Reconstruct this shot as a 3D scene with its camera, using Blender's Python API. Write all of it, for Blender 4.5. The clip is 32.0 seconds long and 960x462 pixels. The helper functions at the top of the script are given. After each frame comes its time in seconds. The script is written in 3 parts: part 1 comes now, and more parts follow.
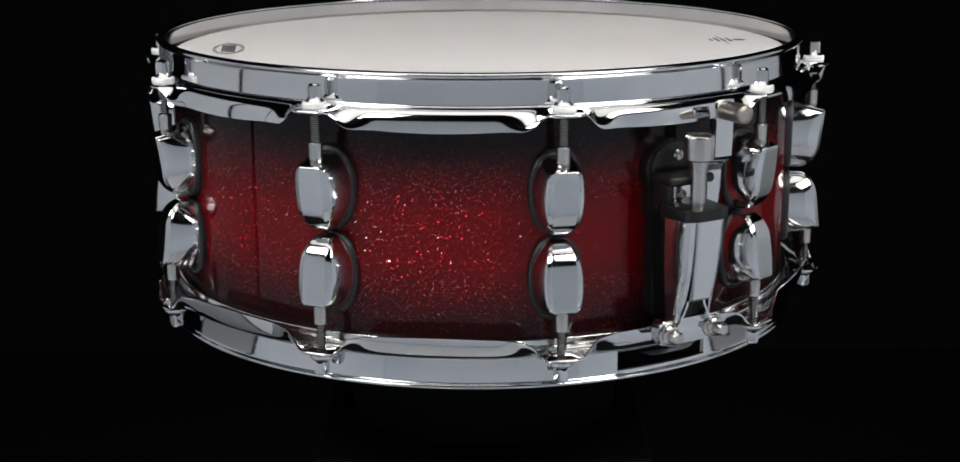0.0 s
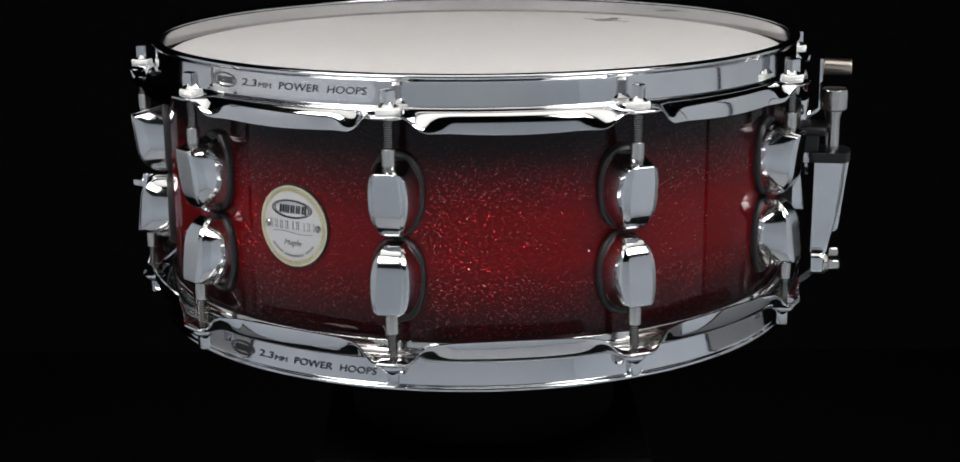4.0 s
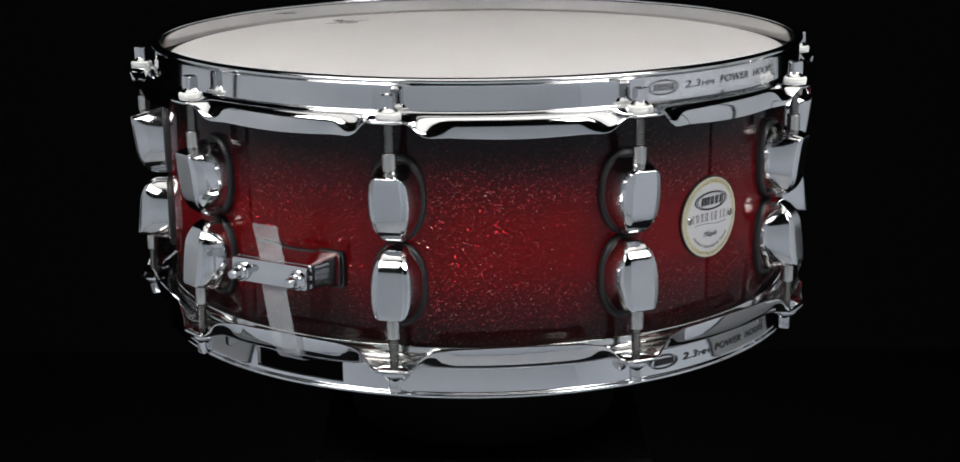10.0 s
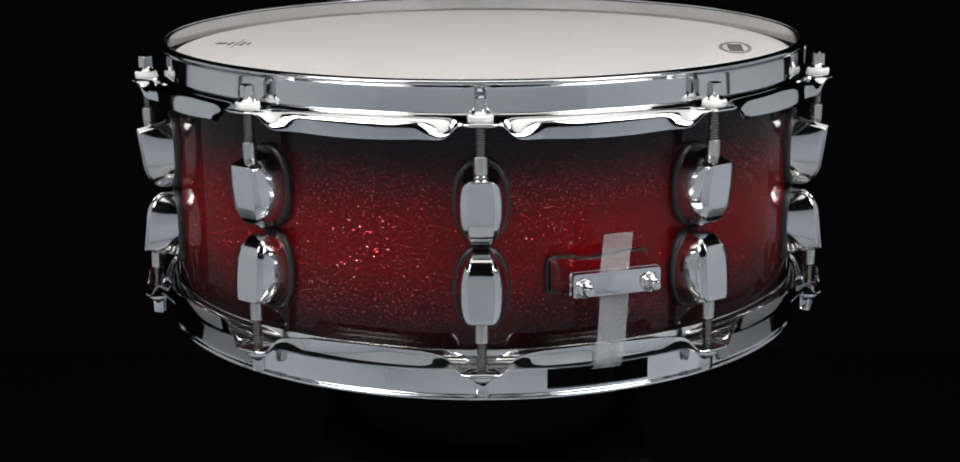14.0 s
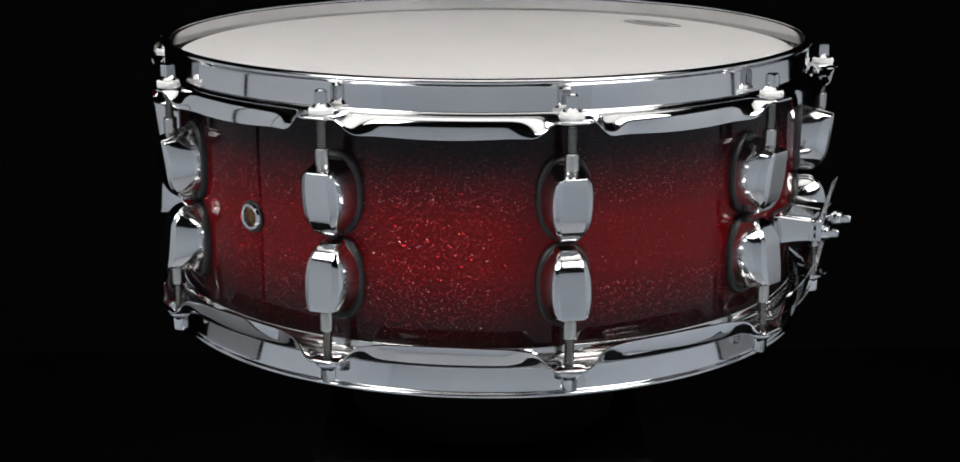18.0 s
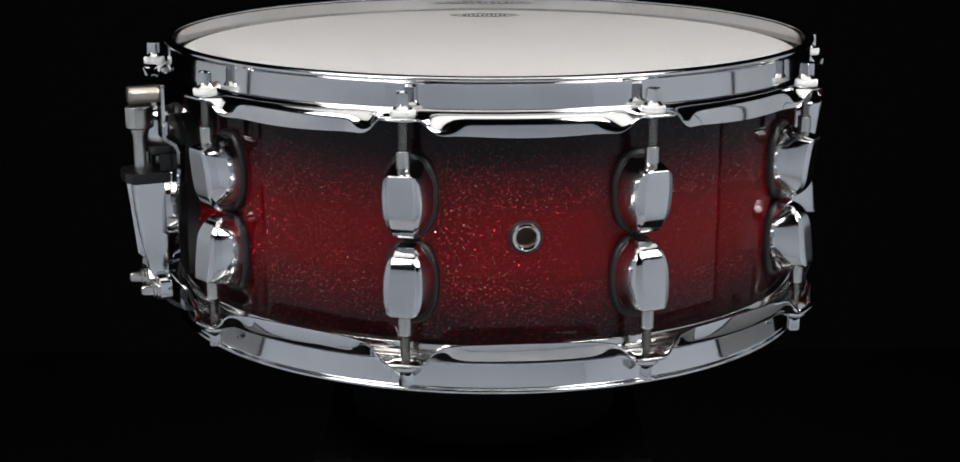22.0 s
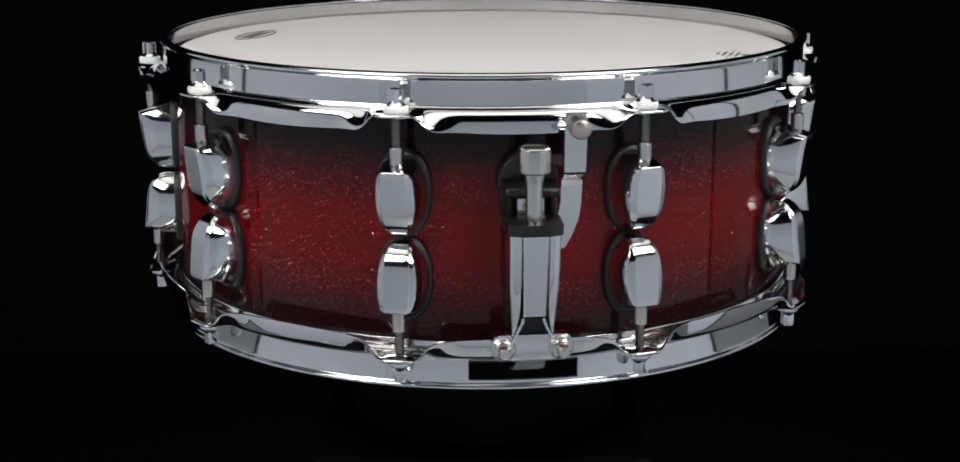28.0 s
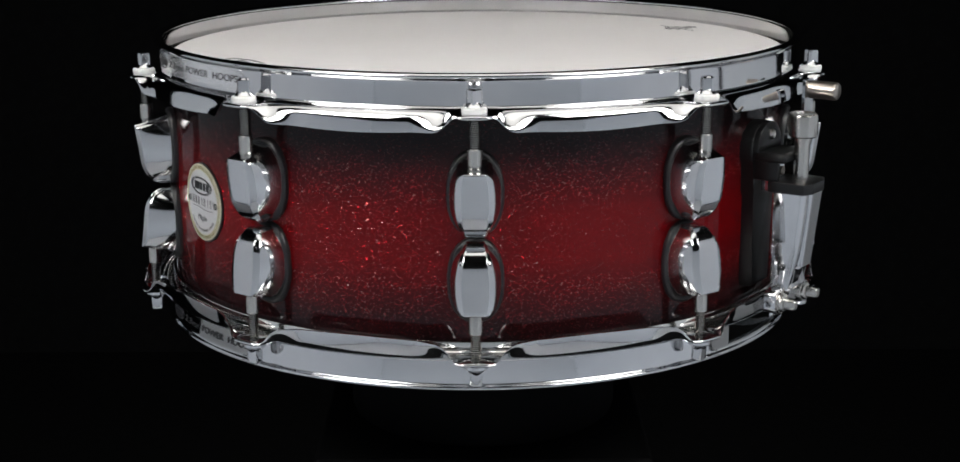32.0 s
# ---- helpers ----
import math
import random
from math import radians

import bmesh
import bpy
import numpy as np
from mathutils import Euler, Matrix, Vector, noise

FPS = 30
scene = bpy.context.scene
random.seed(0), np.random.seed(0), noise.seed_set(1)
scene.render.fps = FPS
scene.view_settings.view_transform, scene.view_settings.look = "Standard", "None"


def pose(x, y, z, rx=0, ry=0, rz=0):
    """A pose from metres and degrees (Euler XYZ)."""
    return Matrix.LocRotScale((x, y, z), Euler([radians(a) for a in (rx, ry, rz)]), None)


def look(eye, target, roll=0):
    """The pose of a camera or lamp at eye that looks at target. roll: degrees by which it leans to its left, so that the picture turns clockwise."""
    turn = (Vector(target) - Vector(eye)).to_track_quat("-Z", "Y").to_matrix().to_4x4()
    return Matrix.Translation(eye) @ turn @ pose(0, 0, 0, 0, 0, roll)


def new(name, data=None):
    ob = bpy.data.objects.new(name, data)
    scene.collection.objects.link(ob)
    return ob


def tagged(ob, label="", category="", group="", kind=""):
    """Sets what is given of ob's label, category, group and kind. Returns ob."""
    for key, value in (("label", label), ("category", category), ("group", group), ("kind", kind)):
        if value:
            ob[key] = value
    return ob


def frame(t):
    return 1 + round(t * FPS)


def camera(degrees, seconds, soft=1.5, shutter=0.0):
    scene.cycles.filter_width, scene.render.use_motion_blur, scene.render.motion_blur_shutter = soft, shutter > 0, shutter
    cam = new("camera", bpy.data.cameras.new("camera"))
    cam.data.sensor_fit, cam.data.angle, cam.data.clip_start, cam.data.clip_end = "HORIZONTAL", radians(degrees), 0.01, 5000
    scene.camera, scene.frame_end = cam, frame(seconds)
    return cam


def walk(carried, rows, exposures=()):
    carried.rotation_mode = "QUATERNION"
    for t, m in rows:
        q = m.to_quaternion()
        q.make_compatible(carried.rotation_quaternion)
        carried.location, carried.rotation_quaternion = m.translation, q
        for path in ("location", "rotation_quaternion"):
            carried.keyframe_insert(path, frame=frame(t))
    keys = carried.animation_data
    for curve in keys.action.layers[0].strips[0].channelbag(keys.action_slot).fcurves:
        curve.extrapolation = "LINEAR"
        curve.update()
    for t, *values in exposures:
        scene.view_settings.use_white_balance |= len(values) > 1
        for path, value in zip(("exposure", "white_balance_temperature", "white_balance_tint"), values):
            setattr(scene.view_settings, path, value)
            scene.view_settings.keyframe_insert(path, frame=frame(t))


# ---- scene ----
# ---- camera: fixed, looking slightly down at the drum ----
cam = camera(34.607, 32.0, soft=1.5, shutter=0.5)
EYE = Vector((0.0, -0.89528, 1.19256))
PITCH, YAW, ROLL = 0.255692, -0.001627, math.degrees(-0.004329)
AHEAD = Vector((math.sin(YAW) * math.cos(PITCH), math.cos(YAW) * math.cos(PITCH), -math.sin(PITCH)))
walk(cam, [(0.0, look(EYE, EYE + AHEAD, ROLL)), (32.0, look(EYE, EYE + AHEAD, ROLL))])

# ---- world: a closed dark studio, lit by the fabric tent round the drum ----
world = bpy.data.worlds.new("studio")
scene.world = world
world.use_nodes = True
world.node_tree.nodes["Background"].inputs[0].default_value = (0.01, 0.011, 0.013, 1)
world.node_tree.nodes["Background"].inputs[1].default_value = 0.03
scene.view_settings.exposure = 0.0

MM = 0.001
DRUM_Z = 1.0        # height of the shell's middle above the studio floor
BASE = 0.0775       # from the shell's middle down to the drum's base


# ---- materials ----
def material(name):
    m = bpy.data.materials.new(name)
    m.use_nodes = True
    nt = m.node_tree
    return m, nt, nt.nodes["Principled BSDF"]


def link(nt, a, b):
    nt.links.new(a, b)


def add(nt, kind, **values):
    n = nt.nodes.new(kind)
    for key, value in values.items():
        n.inputs[key].default_value = value
    return n


def ramp(nt, source, stops):
    n = nt.nodes.new("ShaderNodeValToRGB")
    while len(n.color_ramp.elements) < len(stops):
        n.color_ramp.elements.new(0.5)
    for e, (at, colour) in zip(n.color_ramp.elements, stops):
        e.position, e.color = at, (*colour, 1)
    link(nt, source, n.inputs["Fac"])
    return n


def math_node(nt, op, a, b=None, c=None):
    n = nt.nodes.new("ShaderNodeMath")
    n.operation = op
    for i, v in enumerate((a, b, c)):
        if v is None:
            continue
        if isinstance(v, (int, float)):
            n.inputs[i].default_value = v
        else:
            link(nt, v, n.inputs[i])
    return n.outputs[0]


def surface(name, colour, rough=0.5, metal=0.0, scale=200.0, vary=0.15, bump=0.0, rough_vary=0.1, spec=0.5):
    """A surface with grain at two scales in colour, gloss and relief."""
    m, nt, p = material(name)
    co = nt.nodes.new("ShaderNodeTexCoord")
    fine = add(nt, "ShaderNodeTexNoise", Scale=scale, Detail=4.0)
    wide = add(nt, "ShaderNodeTexNoise", Scale=scale / 14, Detail=2.0)
    link(nt, co.outputs["Object"], fine.inputs["Vector"])
    link(nt, co.outputs["Object"], wide.inputs["Vector"])
    both = math_node(nt, "MULTIPLY_ADD", fine.outputs[0], 0.5, math_node(nt, "MULTIPLY", wide.outputs[0], 0.5))
    lo = tuple(c * (1 - vary) for c in colour)
    hi = tuple(min(1, c * (1 + vary)) for c in colour)
    r = ramp(nt, both, [(0.3, lo), (0.7, hi)])
    link(nt, r.outputs[0], p.inputs["Base Color"])
    rr = math_node(nt, "MULTIPLY_ADD", both, 2 * rough_vary * rough, rough * (1 - rough_vary))
    link(nt, rr, p.inputs["Roughness"])
    p.inputs["Metallic"].default_value = metal
    p.inputs["Specular IOR Level"].default_value = spec
    if bump:
        b = add(nt, "ShaderNodeBump", Strength=bump, Distance=0.0005)
        link(nt, fine.outputs[0], b.inputs["Height"])
        link(nt, b.outputs[0], p.inputs["Normal"])
    return m


CHROME = surface("chrome", (0.67, 0.672, 0.68), 0.07, 1.0, 90, 0.03, 0.0, 0.5)
SOFT_CHROME = surface("cast_chrome", (0.64, 0.643, 0.65), 0.10, 1.0, 120, 0.03, 0.0, 0.25)
STEEL = surface("brushed_steel", (0.56, 0.545, 0.515), 0.24, 1.0, 900, 0.05, 0.0, 0.15)
ALUMINIUM = surface("polished_aluminium", (0.70, 0.69, 0.675), 0.14, 1.0, 500, 0.05, 0.0, 0.3)
THREAD = surface("threaded_steel", (0.44, 0.43, 0.41), 0.16, 1.0, 900, 0.08, 0.0, 0.2)
NICKEL = surface("worn_nickel", (0.52, 0.47, 0.42), 0.3, 1.0, 900, 0.08, 0.0, 0.2)
BLACK_PLASTIC = surface("black_plastic", (0.007, 0.007, 0.0075), 0.34, 0, 700, 0.3, 0.05, 0.3, spec=0.4)
RUBBER = surface("black_rubber", (0.012, 0.012, 0.013), 0.42, 0, 900, 0.3, 0.05, 0.2)
NYLON = surface("white_nylon", (0.82, 0.82, 0.81), 0.38, 0, 500, 0.04, 0.03)
BLACK_CLOTH = surface("black_cloth", (0.010, 0.010, 0.0105), 0.95, 0, 600, 0.4, 0.3, 0.05, spec=0.1)
BLACK_PAINT = surface("black_paint", (0.003, 0.003, 0.0031), 0.8, 0, 300, 0.3, 0.1, 0.1, spec=0.04)
INK = surface("black_ink", (0.02, 0.02, 0.022), 0.4, 0, 800, 0.2)
GREY_INK = surface("grey_ink", (0.13, 0.13, 0.135), 0.5, 0, 800, 0.2)
GOLD_INK = surface("dull_gold_ink", (0.36, 0.33, 0.19), 0.45, 0.3, 900, 0.15)
BADGE_SILVER = surface("satin_silver_badge", (0.60, 0.60, 0.61), 0.42, 0.15, 700, 0.05)
CREAM = surface("cream_enamel", (0.62, 0.59, 0.44), 0.4, 0.1, 800, 0.08)
MAPLE = surface("raw_maple", (0.50, 0.34, 0.17), 0.6, 0, 400, 0.25, 0.1)
HAZY_FILM = surface("hazy_drum_film", (0.10, 0.10, 0.105), 0.3, 0, 300, 0.1)
LABEL = surface("frosted_label", (0.76, 0.765, 0.775), 0.2, 0.8, 900, 0.04)


def coated_film():
    """The batter head: white sprayed film with a fine tooth."""
    m, nt, p = material("white_coated_film")
    co = nt.nodes.new("ShaderNodeTexCoord")
    fine = add(nt, "ShaderNodeTexNoise", Scale=1600.0, Detail=3.0)
    wide = add(nt, "ShaderNodeTexNoise", Scale=14.0, Detail=3.0)
    for n in (fine, wide):
        link(nt, co.outputs["Object"], n.inputs["Vector"])
    r = ramp(nt, wide.outputs[0], [(0.3, (0.865, 0.852, 0.842)), (0.7, (0.895, 0.882, 0.872))])
    link(nt, r.outputs[0], p.inputs["Base Color"])
    p.inputs["Roughness"].default_value = 0.6
    p.inputs["Specular IOR Level"].default_value = 0.3
    b = add(nt, "ShaderNodeBump", Strength=0.15, Distance=0.0002)
    link(nt, fine.outputs[0], b.inputs["Height"])
    link(nt, b.outputs[0], p.inputs["Normal"])
    through_film = add(nt, "ShaderNodeBsdfTranslucent", Color=(0.75, 0.72, 0.66, 1))
    both = add(nt, "ShaderNodeMixShader", Fac=0.22)
    link(nt, p.outputs[0], both.inputs[1])
    link(nt, through_film.outputs[0], both.inputs[2])
    link(nt, both.outputs[0], nt.nodes["Material Output"].inputs["Surface"])
    return m


def sparkle_lacquer():
    """Red glitter lacquer that fades to near black at both edges of the shell, under clear coat."""
    m, nt, p = material("red_sparkle_lacquer")
    co = nt.nodes.new("ShaderNodeTexCoord")
    xyz = nt.nodes.new("ShaderNodeSeparateXYZ")
    link(nt, co.outputs["Object"], xyz.inputs[0])
    mist = add(nt, "ShaderNodeTexNoise", Scale=60.0, Detail=5.0)
    link(nt, co.outputs["Object"], mist.inputs["Vector"])
    z = math_node(nt, "MULTIPLY_ADD", mist.outputs[0], 0.012, math_node(nt, "SUBTRACT", xyz.outputs[2], 0.006))
    at = math_node(nt, "MULTIPLY_ADD", z, 1 / 0.13, 0.5)
    fade = ramp(nt, at, [(0.08, (0.0, 0.0, 0.0)), (0.16, (0.12, 0.12, 0.12)), (0.26, (0.44, 0.44, 0.44)), (0.40, (1, 1, 1)), (0.57, (1, 1, 1)),
                         (0.68, (0.52, 0.52, 0.52)), (0.78, (0.13, 0.13, 0.13)), (0.87, (0, 0, 0))])
    base = nt.nodes.new("ShaderNodeMix")
    base.data_type = "RGBA"
    base.inputs[6].default_value = (0.008, 0.005, 0.006, 1)
    base.inputs[7].default_value = (0.125, 0.0014, 0.003, 1)
    link(nt, fade.outputs[0], base.inputs[0])
    # two sizes of glitter flake, each cell tilted its own way
    skew = add(nt, "ShaderNodeMapping", Rotation=(0.52, 0.71, 0.33))
    link(nt, co.outputs["Object"], skew.inputs["Vector"])
    flakes = []
    for scale, few in ((2000.0, 0.73), (1050.0, 0.95)):
        v = add(nt, "ShaderNodeTexVoronoi", Scale=scale)
        link(nt, skew.outputs[0], v.inputs["Vector"])
        c = nt.nodes.new("ShaderNodeSeparateXYZ")
        link(nt, v.outputs["Color"], c.inputs[0])
        near = math_node(nt, "LESS_THAN", v.outputs["Distance"], 0.36)
        pick = math_node(nt, "MULTIPLY", math_node(nt, "GREATER_THAN", c.outputs[0], few), near)
        flakes.append((v, c, pick))
    pick = math_node(nt, "MAXIMUM", flakes[0][2], flakes[1][2])
    shown = math_node(nt, "MULTIPLY", pick, math_node(nt, "MULTIPLY_ADD", fade.outputs[0], 0.9, 0.1))
    tint = ramp(nt, flakes[0][1].outputs[1], [(0.0, (0.55, 0.008, 0.016)), (0.6, (0.8, 0.03, 0.04)), (0.72, (0.6, 0.26, 0.22)), (1.0, (0.85, 0.75, 0.70))])
    col = nt.nodes.new("ShaderNodeMix")
    col.data_type = "RGBA"
    link(nt, shown, col.inputs[0])
    link(nt, base.outputs[2], col.inputs[6])
    link(nt, tint.outputs[0], col.inputs[7])
    link(nt, col.outputs[2], p.inputs["Base Color"])
    link(nt, math_node(nt, "MULTIPLY_ADD", shown, 0.6, 0.35), p.inputs["Metallic"])
    link(nt, math_node(nt, "MULTIPLY_ADD", shown, -0.30, 0.5), p.inputs["Roughness"])
    geo = nt.nodes.new("ShaderNodeNewGeometry")
    turn = nt.nodes.new("ShaderNodeVectorMath")
    turn.operation = "SUBTRACT"
    which = nt.nodes.new("ShaderNodeMix")
    which.data_type = "VECTOR"
    link(nt, flakes[1][2], which.inputs[0])
    link(nt, flakes[0][0].outputs["Color"], which.inputs[4])
    link(nt, flakes[1][0].outputs["Color"], which.inputs[5])
    link(nt, which.outputs[1], turn.inputs[0])
    turn.inputs[1].default_value = (0.5, 0.5, 0.5)
    size = nt.nodes.new("ShaderNodeVectorMath")
    size.operation = "SCALE"
    link(nt, turn.outputs[0], size.inputs[0])
    link(nt, math_node(nt, "MULTIPLY", pick, 1.5), size.inputs["Scale"])
    tilt = nt.nodes.new("ShaderNodeVectorMath")
    link(nt, geo.outputs["Normal"], tilt.inputs[0])
    link(nt, size.outputs[0], tilt.inputs[1])
    unit = nt.nodes.new("ShaderNodeVectorMath")
    unit.operation = "NORMALIZE"
    link(nt, tilt.outputs[0], unit.inputs[0])
    link(nt, unit.outputs[0], p.inputs["Normal"])
    p.inputs["Specular IOR Level"].default_value = 0.0
    p.inputs["Coat Weight"].default_value = 0.5
    p.inputs["Coat IOR"].default_value = 1.45
    p.inputs["Coat Roughness"].default_value = 0.03
    return m


def clear_strap():
    m, nt, p = material("translucent_plastic_strap")
    co = nt.nodes.new("ShaderNodeTexCoord")
    n = add(nt, "ShaderNodeTexNoise", Scale=300.0, Detail=3.0)
    link(nt, co.outputs["Object"], n.inputs["Vector"])
    r = ramp(nt, n.outputs[0], [(0.3, (0.72, 0.73, 0.75)), (0.7, (0.82, 0.83, 0.84))])
    link(nt, r.outputs[0], p.inputs["Base Color"])
    p.inputs["Roughness"].default_value = 0.35
    p.inputs["Alpha"].default_value = 0.27
    return m


def glowing_fabric(name, colour, strength, lamps=(), glow=0.0, spread=0.12, heights=(), plain=0.94):
    """Translucent fabric with light behind it; lamps: where, on the fabric, the bulbs behind it show;
    heights: how its glow changes with the height over the floor, rows of (metres, share)."""
    m, nt, p = material(name)
    co = nt.nodes.new("ShaderNodeTexCoord")
    weave = add(nt, "ShaderNodeTexNoise", Scale=6.0, Detail=3.0)
    link(nt, co.outputs["Object"], weave.inputs["Vector"])
    level = math_node(nt, "MULTIPLY_ADD", weave.outputs[0], 0.12, plain)
    for x, y in lamps:
        d = nt.nodes.new("ShaderNodeVectorMath")
        d.operation = "DISTANCE"
        link(nt, co.outputs["Object"], d.inputs[0])
        d.inputs[1].default_value = (x, y, 0)
        near = math_node(nt, "POWER", math_node(nt, "MULTIPLY", d.outputs["Value"], 1 / spread), 2.0)
        level = math_node(nt, "ADD", level, math_node(nt, "DIVIDE", glow, math_node(nt, "ADD", near, 1.0)))
    if heights:
        xyz = nt.nodes.new("ShaderNodeSeparateXYZ")
        link(nt, co.outputs["Object"], xyz.inputs[0])
        up = ramp(nt, math_node(nt, "MULTIPLY", xyz.outputs[2], 0.5), [(z / 2, (v / 2, v / 2, v / 2)) for z, v in heights])
        level = math_node(nt, "MULTIPLY", level, math_node(nt, "MULTIPLY", up.outputs[0], 2.0))
    p.inputs["Base Color"].default_value = (0.3, 0.3, 0.3, 1)
    p.inputs["Roughness"].default_value = 0.9
    p.inputs["Emission Color"].default_value = (*colour, 1)
    link(nt, math_node(nt, "MULTIPLY", level, strength), p.inputs["Emission Strength"])
    return m


FILM = coated_film()
LACQUER = sparkle_lacquer()
STRAP = clear_strap()
TENT_FRONT = glowing_fabric("tent_fabric_front", (0.85, 0.945, 1.07), 0.255, heights=((0.0, 0.8), (0.35, 1.15), (0.62, 1.25), (0.88, 1.0), (1.5, 0.9)))
TENT_SIDES = {side: glowing_fabric("tent_fabric_side", (0.85, 0.945, 1.08), strength, heights=((0.0, 0.8), (0.35, 1.1), (0.65, 1.25), (0.90, 1.0), (1.5, 0.9))) for side, strength in ((-1, 0.26), (1, 0.30))}
TENT_REAR = glowing_fabric("tent_fabric_rear", (0.86, 0.95, 1.05), 0.36, heights=((0.0, 0.1), (0.55, 0.18), (0.78, 0.36), (0.95, 0.85), (1.5, 0.85)))
OVERHEAD = glowing_fabric("overhead_diffuser", (1.0, 0.975, 0.93), 0.79, ((-0.2, 0.0), (0.2, 0.0)), 1.0, 0.24, plain=0.7)
SIDE_LAMPS = {side: glowing_fabric("side_diffuser", (1.0, 0.98, 0.96), strength, ((0.0, 0.0),), 2.2, 0.13, plain=0.15) for side, strength in ((-1, 10.8), (1, 11.8))}


# ---- mesh helpers; a part's own axes are x outward, y to the right, z up ----
def part(name, bm, mat, parent=None, label="", turn=0.0, smooth=True, sharp=None):
    mesh = bpy.data.meshes.new(name)
    bmesh.ops.recalc_face_normals(bm, faces=bm.faces[:])
    if smooth:
        for f in bm.faces:
            f.smooth = True
        limit = radians(35 if sharp is None else sharp)
        for e in bm.edges:
            if len(e.link_faces) == 2 and e.calc_face_angle(0) > limit:
                e.smooth = False
    bm.to_mesh(mesh)
    bm.free()
    mesh.materials.append(mat)
    return hung(name, mesh, parent, label, turn)


def hung(name, mesh, parent=None, label="", turn=0.0):
    """An object on that mesh under its thing, turned about the drum's axis."""
    ob = new(name, mesh)
    if parent is not None:
        ob.parent = parent
        if parent.type == "EMPTY":
            ob.location = (0, 0, BASE)
    ob.rotation_euler = (0, 0, radians(turn))
    if label:
        tagged(ob, label)
    return ob


def lone(ob):
    """Keep the mesh and let the object go."""
    mesh = ob.data
    bpy.data.objects.remove(ob)
    return mesh


def box(bm, x0, x1, y0, y1, z0, z1, bevel=0.0, seg=2):
    """A bevelled block, in millimetres."""
    m = Matrix.Translation(Vector(((x0 + x1) / 2, (y0 + y1) / 2, (z0 + z1) / 2)) * MM) @ Matrix.Diagonal(
        ((x1 - x0) * MM, (y1 - y0) * MM, (z1 - z0) * MM, 1))
    made = bmesh.ops.create_cube(bm, size=1.0, matrix=m)
    if bevel:
        edges = list({e for v in made["verts"] for e in v.link_edges})
        bmesh.ops.bevel(bm, geom=edges, offset=bevel * MM, segments=seg, profile=0.5, affect="EDGES")


def loft(bm, rings, close=True, cap=True):
    """Skin a list of rings of points (metres); all rings have the same number."""
    rows = [[bm.verts.new(p) for p in ring] for ring in rings]
    n = len(rows[0])
    for a, b in zip(rows, rows[1:]):
        for i in range(n if close else n - 1):
            j = (i + 1) % n
            bm.faces.new((a[i], a[j], b[j], b[i]))
    if cap:
        bm.faces.new(rows[0][::-1])
        bm.faces.new(rows[-1])
    return rows


AXES_OF = {"z": Matrix.Identity(4), "x": Matrix.Rotation(radians(90), 4, "Y"), "y": Matrix.Rotation(radians(-90), 4, "X")}


def spin(bm, profile, centre=(0, 0, 0), axis="z", seg=24, cap=True):
    """A turned piece: profile rows (radius, height) in millimetres."""
    m = Matrix.Translation(Vector(centre) * MM) @ AXES_OF[axis]
    rings = [[m @ Vector((r * MM * math.cos(2 * math.pi * i / seg), r * MM * math.sin(2 * math.pi * i / seg), h * MM)) for i in range(seg)]
             for r, h in profile]
    loft(bm, rings, True, cap)


def plate(bm, outline, x0, x1, bevel=0.0):
    """An outline of (y, z) millimetres with thickness from x0 to x1."""
    rows = loft(bm, [[Vector((x, y, z)) * MM for y, z in outline] for x in (x0, x1)])
    if bevel:
        edges = [e for e in bm.edges if all(v in rows[1] for v in e.verts)]
        bmesh.ops.bevel(bm, geom=edges, offset=bevel * MM, segments=2, profile=0.5, affect="EDGES")


def bend(bm, radius, z0=0.0, about=0.0):
    """Wrap a flat piece (x: height over the surface, y along it, z up; metres) round the shell."""
    for v in bm.verts:
        h, a = v.co.x, v.co.y / radius + about
        v.co = Vector(((radius + h) * math.cos(a), (radius + h) * math.sin(a), v.co.z + z0))


def rounded(w, h, r, seg=6):
    """Outline of a rounded rectangle, (y, z) millimetres."""
    pts = []
    for cx, cy, a0 in ((w - r, h - r, 0), (r - w, h - r, 90), (r - w, r - h, 180), (w - r, r - h, 270)):
        for i in range(seg + 1):
            a = radians(a0 + 90 * i / seg)
            pts.append((cx + r * math.cos(a), cy + r * math.sin(a)))
    return pts


def oval(w, h, seg=36, n=2.0):
    """Outline of a rounded oval, its points evenly spaced; n: 2 is an ellipse, more is squarer."""
    fine = []
    for i in range(481):
        c, s = math.cos(2 * math.pi * i / 480), math.sin(2 * math.pi * i / 480)
        fine.append((w * math.copysign(abs(c) ** (2 / n), c), h * math.copysign(abs(s) ** (2 / n), s)))
    run = [0.0]
    for p, q in zip(fine, fine[1:]):
        run.append(run[-1] + math.hypot(q[0] - p[0], q[1] - p[1]))
    out, k = [], 0
    for i in range(seg):
        want = run[-1] * i / seg
        while run[k + 1] < want:
            k += 1
        t = (want - run[k]) / max(1e-9, run[k + 1] - run[k])
        out.append((fine[k][0] + (fine[k + 1][0] - fine[k][0]) * t, fine[k][1] + (fine[k + 1][1] - fine[k][1]) * t))
    return out


